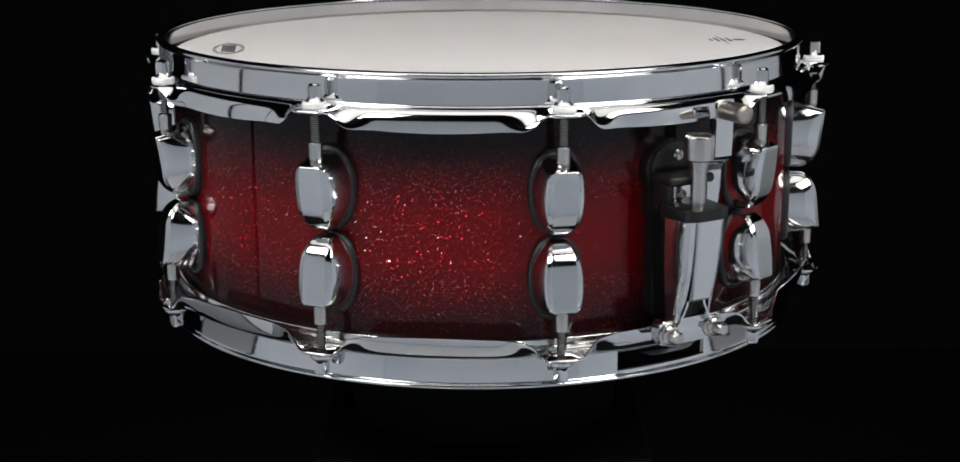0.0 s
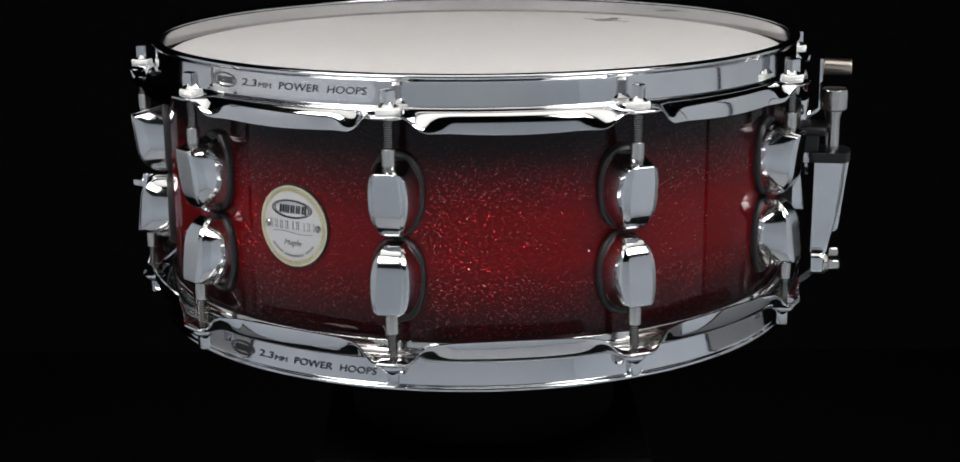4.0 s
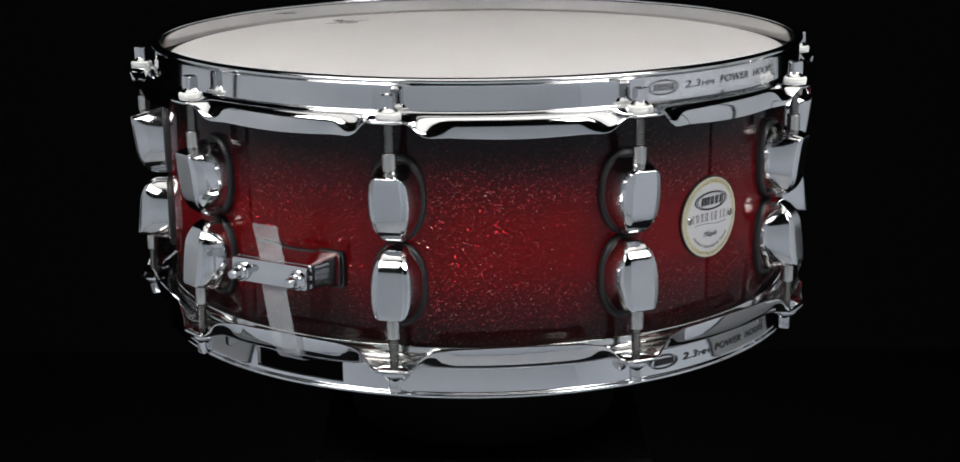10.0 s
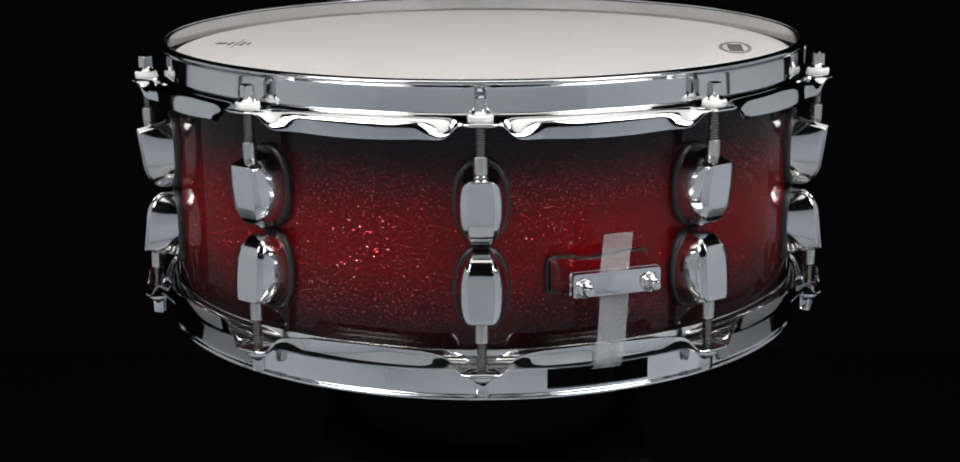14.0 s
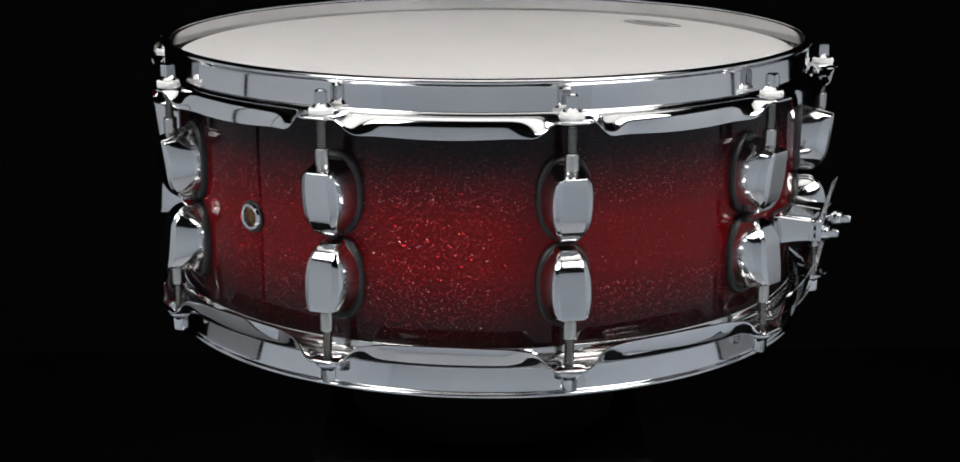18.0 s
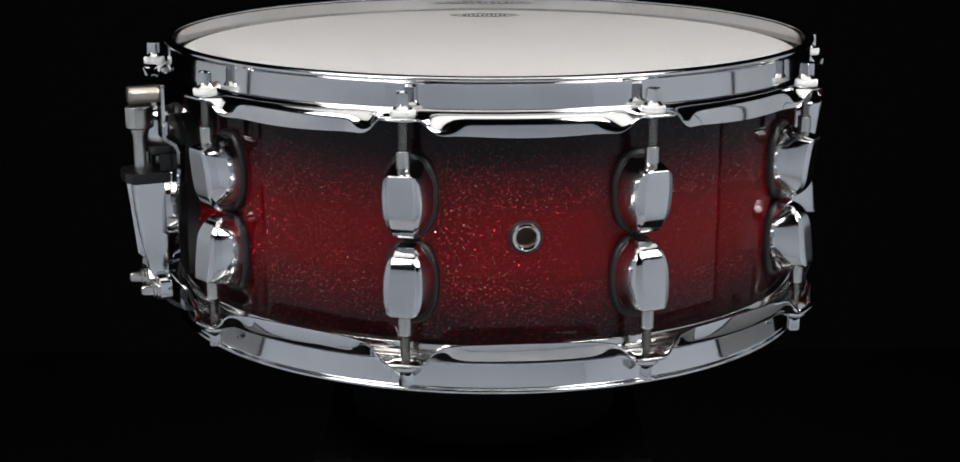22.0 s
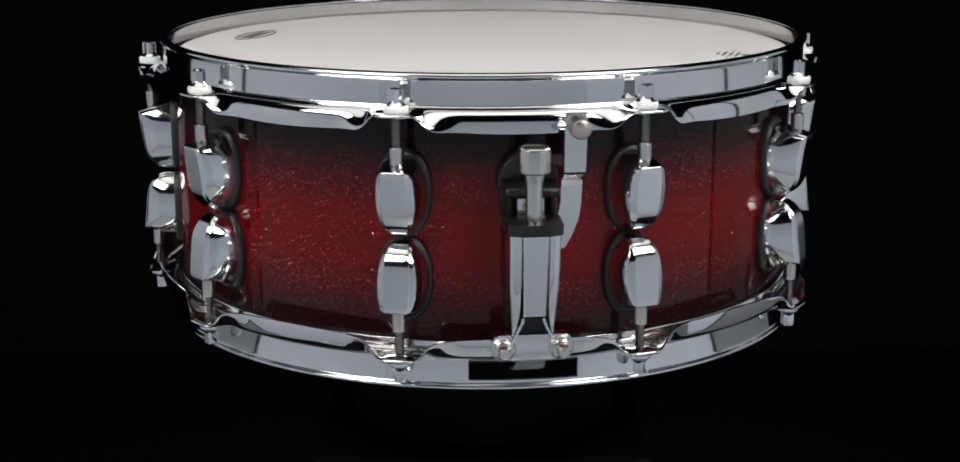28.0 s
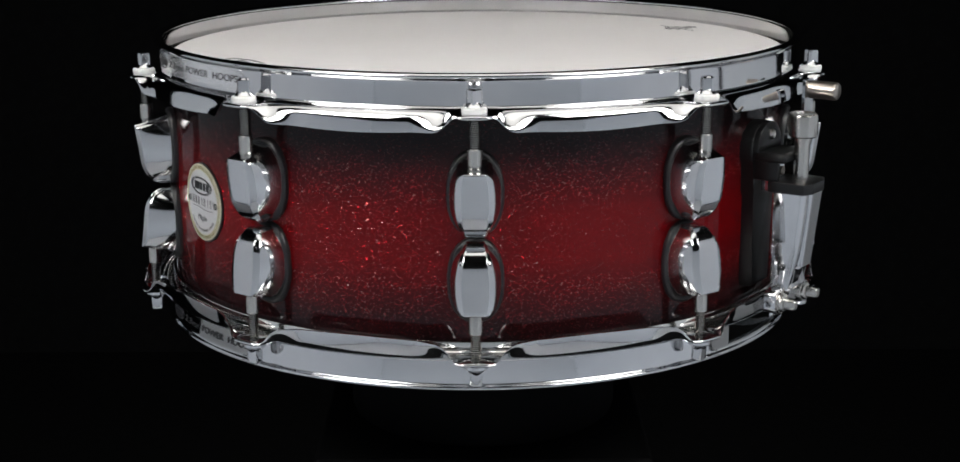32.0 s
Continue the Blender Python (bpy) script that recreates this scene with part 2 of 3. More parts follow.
def ring_plate(bm, outer, inner, x0, x1):
    """A flat frame between two outlines with as many points each."""
    a, b, c, d = [[bm.verts.new(Vector((x, y, z)) * MM) for y, z in o] for o, x in ((outer, x0), (outer, x1), (inner, x1), (inner, x0))]
    for p, q in ((a, b), (b, c), (c, d), (d, a)):
        for i in range(len(p)):
            j = (i + 1) % len(p)
            bm.faces.new((p[i], p[j], q[j], q[i]))


def letters(words, size, shear=0.0, width=None, bold=0.0):
    """The words as a flat bmesh in the y-z plane, in the middle of its origin; size in metres."""
    cu = bpy.data.curves.new("letters", "FONT")
    cu.body, cu.size, cu.align_x, cu.align_y, cu.shear, cu.resolution_u, cu.offset = words, size, "CENTER", "CENTER", shear, 3, size * bold
    ob = new("letters", cu)
    bpy.context.view_layer.update()
    mesh = bpy.data.meshes.new_from_object(ob.evaluated_get(bpy.context.evaluated_depsgraph_get()))
    bpy.data.objects.remove(ob)
    bm = bmesh.new()
    bm.from_mesh(mesh)
    bpy.data.meshes.remove(mesh)
    xs = [v.co.x for v in bm.verts]
    k, mid = (width / (max(xs) - min(xs)) if width else 1.0), (max(xs) + min(xs)) / 2
    for v in bm.verts:
        v.co = Vector((0, (v.co.x - mid) * k, v.co.y))
    grown = bmesh.ops.extrude_face_region(bm, geom=bm.faces[:])
    bmesh.ops.translate(bm, verts=[v for v in grown["geom"] if isinstance(v, bmesh.types.BMVert)], vec=(0.00012, 0, 0))
    return bm


# ---- the studio: floor, tent walls, backdrop, softbox, stand ----
def slab(name, x0, x1, y0, y1, z0, z1, mat, label):
    bm = bmesh.new()
    c = Vector(((x0 + x1) / 2, (y0 + y1) / 2, (z0 + z1) / 2))
    bmesh.ops.create_cube(bm, size=1.0, matrix=Matrix.Diagonal((x1 - x0, y1 - y0, z1 - z0, 1)))
    ob = part(name, bm, mat, smooth=False)
    ob.location = c
    return tagged(ob, label, name.split("_")[0], kind="structure")


slab("floor", -2.5, 2.5, -2.5, 2.6, -0.05, 0.0, BLACK_CLOTH, "black cloth studio floor under the stand")
slab("tent_floor", -0.99, 0.99, -1.545, -0.48, 0.004, 0.012, surface("grey_tent_fabric", (0.74, 0.75, 0.77), 0.9, 0, 300, 0.06, 0.1), "pale grey fabric floor of the light tent")
slab("backdrop", -2.5, 2.5, 2.55, 2.6, 0.0, 3.2, BLACK_CLOTH, "plain black cloth backdrop behind the drum")
slab("ceiling", -2.5, 2.5, -2.5, 2.6, 3.2, 3.25, BLACK_CLOTH, "dark studio ceiling above the softbox")
slab("wall_left", -2.55, -2.5, -2.5, 2.6, 0.0, 3.2, BLACK_CLOTH, "dark studio wall beside the tent")
slab("wall_right", 2.5, 2.55, -2.5, 2.6, 0.0, 3.2, BLACK_CLOTH, "dark studio wall beside the tent")
slab("wall_front", -2.5, 2.5, -2.55, -2.5, 0.0, 3.2, BLACK_CLOTH, "dark studio wall behind the camera")


def tent_panel(name, x0, x1, y0, y1, z0, z1, mat, label):
    """A glowing fabric panel, held from outside by two black poles that stand on the floor."""
    thing = new(name)
    thing.location = ((x0 + x1) / 2, (y0 + y1) / 2, 0)
    bm = bmesh.new()
    bmesh.ops.create_cube(bm, size=1.0, matrix=Matrix.Translation((0, 0, (z0 + z1) / 2)) @ Matrix.Diagonal((x1 - x0, y1 - y0, z1 - z0, 1)))
    part("fabric", bm, mat, smooth=False).parent = thing
    wide = max(x1 - x0, y1 - y0) / 2 - 0.02
    along_x = (x1 - x0) > (y1 - y0)
    out = Vector((0, -0.0145, 0)) if along_x else Vector((math.copysign(0.0145, x0), 0, 0))
    for side in (-1, 1):
        bm = bmesh.new()
        at = Vector((side * wide, 0, z1 / 2) if along_x else (0, side * wide, z1 / 2)) + out
        bmesh.ops.create_cube(bm, size=1.0, matrix=Matrix.Translation(at) @ Matrix.Diagonal((0.018, 0.018, z1, 1)))
        part("pole", bm, BLACK_PAINT, smooth=False).parent = thing
    return tagged(thing, label, "light tent", "tent panels")


TENT_LOW, TENT_HIGH = 0.02, 1.50
tent_panel("tent_panel", -0.995, 0.995, -1.56, -1.55, TENT_LOW, TENT_HIGH, TENT_FRONT, "pale grey translucent fabric panel on black poles")
for side, seam, rear in ((-1, -0.15, 0.42), (1, -0.12, 0.55)):
    x = side * 1.0
    tent_panel("tent_panel", x - 0.005, x + 0.005, -1.548, seam - 0.014, TENT_LOW, TENT_HIGH, TENT_SIDES[side], "white translucent fabric panel on black poles")
    tent_panel("tent_panel", x - 0.005, x + 0.005, seam + 0.014, rear, TENT_LOW, TENT_HIGH, TENT_REAR, "grey translucent fabric panel, dim towards the floor")


def softbox(at, target, wide, deep, mat, label):
    """A softbox: black hood, bright diffuser, hung from the ceiling on a rod."""
    thing = new("softbox")
    m = look(at, target)
    thing.matrix_basis = m
    bm = bmesh.new()
    bmesh.ops.create_cube(bm, size=1.0, matrix=Matrix.Diagonal((wide, deep, 0.008, 1)))
    part("diffuser", bm, mat, smooth=False, label="bright white diffuser").parent = thing
    bm = bmesh.new()
    w, d = wide / 2 + 0.012, deep / 2 + 0.012
    loft(bm, [[Vector((sx * a, sy * b, z)) for sx, sy in ((-1, -1), (1, -1), (1, 1), (-1, 1))] for a, b, z in (
        (w, d, -0.015), (w, d, 0.02), (0.12, 0.09, 0.22), (0.11, 0.08, 0.21), (w - 0.01, d - 0.01, 0.015), (w - 0.01, d - 0.01, -0.015))], True, False)
    part("hood", bm, BLACK_PAINT, smooth=False).parent = thing
    back = m @ Vector((0, 0, 0.2))
    bm = bmesh.new()
    spin(bm, [(14, 0), (14, (3.2 - back.z) / MM)])
    rod = part("rod", bm, BLACK_PAINT)
    rod.parent = thing
    rod.matrix_basis = m.inverted() @ Matrix.Translation(back)
    return tagged(thing, label, "softbox", "softboxes")


softbox((0, -0.25, 1.66), (0, -0.2499, 1.0), 1.1, 0.52, OVERHEAD, "oblong overhead softbox with black hood and warm white diffuser")
for side in (-1, 1):
    softbox((side * 0.68, -0.70, 1.74), (0, 0, 1.05), 0.62, 0.36, SIDE_LAMPS[side], "slanted side softbox with black hood and bright diffuser")


def plinth():
    thing = new("plinth")
    bm = bmesh.new()
    box(bm, -90, 90, -90, 90, 0, 838, 3)
    body = part("body", bm, BLACK_CLOTH, smooth=False)
    body.parent = thing
    bm = bmesh.new()
    box(bm, -95, 95, -95, 95, 838, 851, 2)
    top = part("top", bm, BLACK_PAINT, smooth=False)
    top.parent = thing
    tagged(thing, "narrow black plinth under the turntable", "plinth")


plinth()

TURN_0, TURN_RATE = math.degrees(-0.422189), math.degrees(0.209358185)


def turntable():
    """A squat black drum-shaped turntable; its top disc carries the snare drum."""
    thing = new("turntable")
    bm = bmesh.new()
    spin(bm, [(76, 0), (79, 1.5), (80, 4), (80, 56), (78, 59)], seg=72)
    part("housing", bm, BLACK_PAINT).parent = thing
    bm = bmesh.new()
    spin(bm, [(76, 59.5), (78.5, 60.5), (78.5, 69), (77, 70.6)], seg=72)
    part("disc", bm, BLACK_PAINT).parent = thing
    tagged(thing, "round matt black display turntable", "turntable")
    return thing


table = turntable()


# ---- the snare drum ----
drum = new("snare_drum")
tagged(drum, "red sparkle snare drum with chrome hoops standing on a turntable", "snare drum")
LUG_ANGLES = [18 + 36 * i for i in range(10)]
VENT_A, VENT_Z = 35.91, 2.0


def shell():
    """The wooden shell, with a real vent hole through it."""
    bm = bmesh.new()
    zs = [-62 + 4 * i for i in range(14)] + [VENT_Z - 9 + 3 * i for i in range(7)] + [15 + 4 * i for i in range(13)]
    zs = sorted(set(round(z, 3) for z in zs if z <= VENT_Z - 12 or abs(z - VENT_Z) <= 9.01 or z >= VENT_Z + 12))
    low, high = zs.index(VENT_Z - 9), zs.index(VENT_Z + 9)
    surfaces = []
    for radius in (0.1778, 0.1708):
        grid = []
        for i in range(360):
            a = radians(VENT_A - 3 + i)
            grid.append([bm.verts.new((radius * math.cos(a), radius * math.sin(a), z * MM)) for z in zs])
        for i in range(360):
            for j in range(len(zs) - 1):
                if i < 6 and low <= j < high:
                    continue
                p, q = grid[i], grid[(i + 1) % 360]
                bm.faces.new((p[j], q[j], q[j + 1], p[j + 1]))
        edge = [(i, low) for i in range(6)] + [(6, j) for j in range(low, high)] + [(i, high) for i in range(6, 0, -1)] + [(0, j) for j in range(high, low, -1)]
        hole = []
        for i, j in edge:
            u, v = radians(i - 3) * radius, (zs[j] - VENT_Z) * MM
            k = 0.0056 / math.hypot(u, v)
            a = radians(VENT_A) + u * k / radius
            hole.append(bm.verts.new((radius * math.cos(a), radius * math.sin(a), VENT_Z * MM + v * k)))
        for n in range(len(edge)):
            m = (n + 1) % len(edge)
            bm.faces.new((grid[edge[n][0]][edge[n][1]], grid[edge[m][0]][edge[m][1]], hole[m], hole[n]))
        surfaces.append((grid, hole))
    (ga, ha), (gb, hb) = surfaces
    for n in range(len(ha)):
        m = (n + 1) % len(ha)
        bm.faces.new((ha[n], ha[m], hb[m], hb[n]))
    for i in range(360):
        k = (i + 1) % 360
        for j in (0, -1):
            bm.faces.new((ga[i][j], ga[k][j], gb[k][j], gb[i][j]))
    ob = part("shell", bm, LACQUER, drum, "glossy red glitter lacquer shell fading to black")
    ob.data.materials.append(MAPLE)
    for f in ob.data.polygons:
        if math.hypot(f.center[0], f.center[1]) < 0.1773:
            f.material_index = 1
    return ob


shell()


def grommet():
    bm = bmesh.new()
    spin(bm, [(8.3, -0.6), (8.3, 0.6), (7.9, 1.1), (6.9, 1.1), (6.8, -0.6)], (178.0, 0, VENT_Z), "x", 40, False)
    g = part("vent_gasket", bm, RUBBER, drum, "black rubber ring", VENT_A)
    bm = bmesh.new()
    spin(bm, [(7.0, 0.2), (7.2, 1.2), (6.7, 2.2), (5.9, 2.5), (5.1, 2.1), (4.7, 1.0), (4.7, -1.4), (5.4, -1.4), (5.4, 0.2)], (178.0, 0, VENT_Z), "x", 40, False)
    part("vent_grommet", bm, CHROME, drum, "chrome vent grommet", VENT_A)


grommet()

# --- hoops: rolled lip, wall, ledge, skirt between the lugs and a flat ear at each lug ---
LIP = [(182.75 + 2.55 * math.cos(radians(t)), 79.2 + 1.7 * math.sin(radians(t))) for t in (200, 180, 160, 140, 120, 105, 90, 70, 50, 30, 10, -10, -30, -48)]
LIP += [(183.95, 77.55), (183.65, 77.1), (183.6, 76.6)]
WALL = len(LIP)     # the outer wall runs from this point of the profile to the next
LEDGE = [(183.6, 75.8), (183.6, 65.4), (183.65, 65.1), (184.1, 64.6), (185.2, 64.3), (187.0, 63.9)]
BACK = [(182.6, 62.6), (181.4, 64.5), (181.3, 65.4), (181.3, 75.8), (181.3, 77.4), (180.7, 78.3)]
SKIRT = LIP + LEDGE + [(188.8, 63.0), (190.0, 61.3), (190.7, 59.3), (191.2, 56.4), (191.5, 53.9),
                       (191.5, 53.4), (190.5, 53.3), (190.1, 56.5), (189.4, 59.5), (188.0, 61.3), (185.6, 61.9)] + BACK
EAR = LIP + LEDGE[:3] + [(184.1, 65.0), (185.2, 64.3), (189.0, 63.8), (193.0, 63.5), (197.0, 63.4), (199.0, 63.3), (200.0, 62.9), (200.4, 62.3),
                         (200.2, 61.6), (199.6, 61.2), (198.0, 61.1), (194.0, 61.1), (190.0, 61.2), (186.0, 61.6)] + BACK
INNER = len(SKIRT) - 4
BOTTOM_UP = 3.8     # the bottom hoop is the top one turned over: z becomes this less z


def seat(deg):
    """How far the unevenly tightened bottom hoop sits above its mean height, in millimetres."""
    return 0.6 * math.cos(radians(deg)) - 0.5 * math.sin(radians(deg))


SLOTS = ((135.9, 152.7), (316.0, 333.0))


def hoop_mesh(bm, flip, slots):
    step = 0.25
    count = int(360 / step)
    rows = []
    for i in range(count):
        deg = i * step
        off = abs((deg - 18 + 18) % 36 - 18)
        w = min(1.0, max(0.0, (4.2 - off) / 2.8))
        w = w * w * (3 - 2 * w)
        # the skirt starts beside the ear and reaches its full depth in a rounded corner
        deep = min(1.0, max(0.0, (off - 1.9) / 4.6))
        deep = 1 - (1 - deep * deep * (3 - 2 * deep)) ** 1.6
        deep = 0.03 + 0.83 * deep + 0.16 * math.sin(radians(off * 5)) ** 2
        # and it flares outward on its way to the ear
        flare = min(1.0, max(0.0, (9.5 - off) / 6.0))
        flare = 5.2 * flare * flare * (3 - 2 * flare)
        a = radians(deg)
        ring = []
        for j, ((r0, z0), (r1, z1)) in enumerate(zip(SKIRT, EAR)):
            if WALL + 6 <= j <= WALL + 15:
                r0 += flare * min(1.0, max(0.0, (62.0 - z0) / 8.0))
                z0 = 63.4 - (63.4 - z0) * deep * (1.12 if flip else 1.0)
            r, z = r0 + (r1 - r0) * w, z0 + (z1 - z0) * w
            z = BOTTOM_UP + seat(deg) - z if flip else z
            ring.append(bm.verts.new((r * MM * math.cos(a), r * MM * math.sin(a), z * MM)))
        rows.append(ring)
    n = len(SKIRT)

    def in_slot(i):
        return any(lo <= i * step < hi for lo, hi in slots)

    for i in range(count):
        p, q = rows[i], rows[(i + 1) % count]
        cut = in_slot(i)
        for j in range(n):
            if cut and j in (WALL, INNER):
                continue
            k = (j + 1) % n
            bm.faces.new((p[j], q[j], q[k], p[k]))
        if cut:
            bm.faces.new((p[WALL], q[WALL], q[INNER + 1], p[INNER + 1]))
            bm.faces.new((p[WALL + 1], q[WALL + 1], q[INNER], p[INNER]))
            if not in_slot(i - 1):
                bm.faces.new((p[WALL], p[WALL + 1], p[INNER], p[INNER + 1]))
            if not in_slot(i + 1):
                bm.faces.new((q[WALL], q[WALL + 1], q[INNER], q[INNER + 1]))


bm = bmesh.new()
hoop_mesh(bm, False, ())
top_hoop = part("top_hoop", bm, CHROME, drum, "chrome flanged top hoop", sharp=65)
bm = bmesh.new()
hoop_mesh(bm, True, SLOTS)
bottom_hoop = part("bottom_hoop", bm, CHROME, drum, "chrome flanged bottom hoop with two snare slots", sharp=65)


def heads():
    bm = bmesh.new()
    spin(bm, [(0.001, 70.5), (60, 70.5), (120, 70.5), (174.6, 70.5), (176.0, 70.2), (176.9, 69.2), (177.5, 66.5), (178.6, 63.0)], seg=180, cap=False)
    part("batter_head", bm, FILM, drum, "white coated batter head")
    bm = bmesh.new()
    spin(bm, [(177.8, 62.4), (177.8, 67.2), (178.4, 68.0), (180.4, 68.0), (180.9, 67.2), (180.9, 62.4), (178.6, 62.2)], seg=180, cap=False)
    part("flesh_hoop", bm, STEEL, drum, "aluminium head ring inside the hoop")
    bm = bmesh.new()
    spin(bm, [(0.001, -66.0), (172.0, -66.0), (175.0, -64.0), (179.2, -61.4), (179.2, -60.4)], seg=180, cap=False)
    part("resonant_head", bm, HAZY_FILM, drum, "thin hazy bottom head")
    bm = bmesh.new()
    spin(bm, [(178.3, -61.2), (180.7, -61.2), (181.0, -60.8), (181.0, -57.4), (180.5, -56.9), (180.5, -56.4), (181.0, -55.9), (181.0, -52.6), (180.6, -51.9), (179.6, -51.6), (178.6, -51.8), (178.3, -52.4)], seg=180, cap=False)
    part("flesh_hoop", bm, ALUMINIUM, drum, "polished aluminium ring of the bottom head")


heads()


# --- lugs ---
def lug_meshes(sign):
    """Body, gasket and swivel nut of an upper (sign 1) or lower (-1) lug, at angle 0."""
    bm = bmesh.new()
    # its outline from the side, (depth, height): inner end, a wide bend, the face, a crisp outer corner, outer end
    line = [(0.6 + 8.4 * i / 8, 2.0) for i in range(8)]
    line += [(9.0 + 13.0 * math.sin(radians(a)), 15.0 - 13.0 * math.cos(radians(a))) for a in range(0, 91, 4)]
    line += [(22.0, 15.0 + 19.7 * i / 9) for i in range(1, 10)] + [(21.93, 35.1), (21.7, 35.5), (21.3, 35.75)]
    line += [(21.3 - 20.7 * i / 9, 35.75 + 5.5 * (i / 9) ** 1.1) for i in range(1, 10)]
    if sign < 0:
        line = [(d, z - 1.2 - max(0.0, z - 20) / 20) for d, z in line]
    low, high = line[0][1], line[-1][1]
    half = (0.25, 0.5, 0.64, 0.675, 0.695, 0.715, 0.74, 0.82, 0.90, 0.95, 0.98, 1)
    across = [-f for f in half[::-1]] + [0] + list(half)

    def spot(d, y, z):
        lean = 0.13 * max(0.0, (d - 6) / 17)      # the face draws in towards the shell's middle
        return bm.verts.new(Vector((177.8 + d - lean * (37 - z), y, sign * z)) * MM)

    def half_width(d, z):
        v = abs(z - (low + high) / 2) / ((high - low) / 2)
        v = min(1.0, v)
        spine = 8.7 - (5.0 * v ** 2.2 if z < (low + high) / 2 else 4.0 * v ** 2.6)
        # the cheeks swell from the spine to an egg-shaped foot
        return spine + 4.0 * (1 - v ** 3.0) * (1 - min(1.0, max(0.0, d) / 22) ** 2.4)

    def drop(f):
        # a small step beside the face, a slanted strip, a rounded outer edge
        f = abs(f)
        return 0.32 * min(1.0, max(0.0, (f - 0.67) / 0.05)) + max(0.0, f - 0.70) * 5.4 + 0.55 * max(0.0, (f - 0.92) / 0.08) ** 2

    rows, rims = [], []
    for k, (d, z) in enumerate(line):
        p, q = line[max(k - 1, 0)], line[min(k + 1, len(line) - 1)]
        n = Vector((p[1] - q[1], q[0] - p[0])).normalized()
        rims.append((d + n[0] * drop(1), z + n[1] * drop(1)))
        w = half_width(*rims[-1])
        rows.append([spot(d + n[0] * drop(f), w * f, z + n[1] * drop(f)) for f in across])
    for a, b in zip(rows, rows[1:]):
        for i in range(len(across) - 1):
            bm.faces.new((a[i], a[i + 1], b[i + 1], b[i]))
    # the two bulging sides, from the strip's edge to the oval foot
    foot = [(0.6, rims[-1][1] + (rims[0][1] - rims[-1][1]) * i / 48) for i in range(1, 48)]
    feet = []
    for side in (-1, 1):
        feet.append([spot(d, side * half_width(d, z), z) for d, z in foot])
        last = [row[0 if side < 0 else -1] for row in rows] + feet[-1]
        for k in (0.975, 0.94, 0.89, 0.83, 0.76, 0.68, 0.58, 0.46, 0.32, 0.16):
            ring = []
            for d, z in rims + foot:
                d, z = 9.0 + (d - 9.0) * k, 22.0 + (z - 22.0) * k
                ring.append(spot(d, side * half_width(d, z), z))
            for i in range(len(ring)):
                h = (i + 1) % len(ring)
                bm.faces.new((last[i], last[h], ring[h], ring[i]))
            last = ring
        bm.faces.new(last)
    bm.faces.new(rows[-1] + feet[1] + rows[0][::-1] + feet[0][::-1])
    body = lone(part("lug", bm, SOFT_CHROME, sharp=40))
    bm = bmesh.new()
    rows = []
    for grow, x in ((0.0, -0.4), (0.0, 1.6), (-0.25, 2.6), (-0.8, 3.3), (-1.6, 3.6), (-2.5, 3.3), (-3.2, 2.4), (-3.4, -0.4)):
        rows.append([Vector((x, y, sign * (z + (22.2 if sign > 0 else 21.0)))) * MM for y, z in oval(13.8 + grow, 21.4 + grow, 72, 2.3)])
    loft(bm, rows, True, False)
    bend(bm, 0.1778)
    gasket = lone(part("gasket", bm, RUBBER))
    bm = bmesh.new()
    tall = [(1.2, 33.5), (2.8, 36.5), (3.5, 39.2), (3.5, 46.2), (3.2, 46.6), (2.2, 46.6)]
    if sign < 0:
        tall = [(r, -(h - 2.2)) for r, h in tall]
    spin(bm, tall, (192, 0, 0), "z", 20)
    nut = lone(part("swivel_nut", bm, STEEL))
    return body, gasket, nut


def rod_meshes(sign):
    bm = bmesh.new()
    prof, z = [(1.6, 44.0)], 44.0
    while z < 63.6:
        prof += [(1.5, z + 0.1), (2.55, z + 0.4), (2.55, z + 0.65), (1.6, z + 0.98)]
        z += 1.05
    prof += [(2.3, 64.4), (2.3, 67.4)]

    def put(rows):
        return [(r, h - 1.0 if sign > 0 else BOTTOM_UP + 1.0 - h) for r, h in rows]

    spin(bm, put(prof), (192, 0, 0), "z", 14)
    rod = lone(part("tension_rod", bm, THREAD, sharp=30))
    bm = bmesh.new()
    spin(bm, put([(2.4, 64.45), (5.6, 64.45), (6.0, 65.0), (6.0, 66.6), (5.5, 67.2), (2.4, 67.2)]), (192, 0, 0), "z", 28)
    washer = lone(part("washer", bm, NYLON if sign > 0 else CHROME))
    bm = bmesh.new()
    spin(bm, put([(2.4, 67.2), (4.8, 67.2), (4.9, 67.6), (4.2, 68.3), (3.3, 69.3), (3.1, 69.7), (2.4, 69.7)]), (192, 0, 0), "z", 24)
    rows = []
    for half, h, n in ((3.0, 68.6, 8), (2.95, 74.6, 8), (2.75, 75.4, 6), (2.1, 75.9, 4)):
        rows.append([Vector((192 + y, x, h - 1.0 if sign > 0 else BOTTOM_UP + 1.0 - h)) * MM for x, y in oval(half, half, 24, n)])
    loft(bm, rows)
    head = lone(part("rod_head", bm, CHROME))
    return rod, washer, head


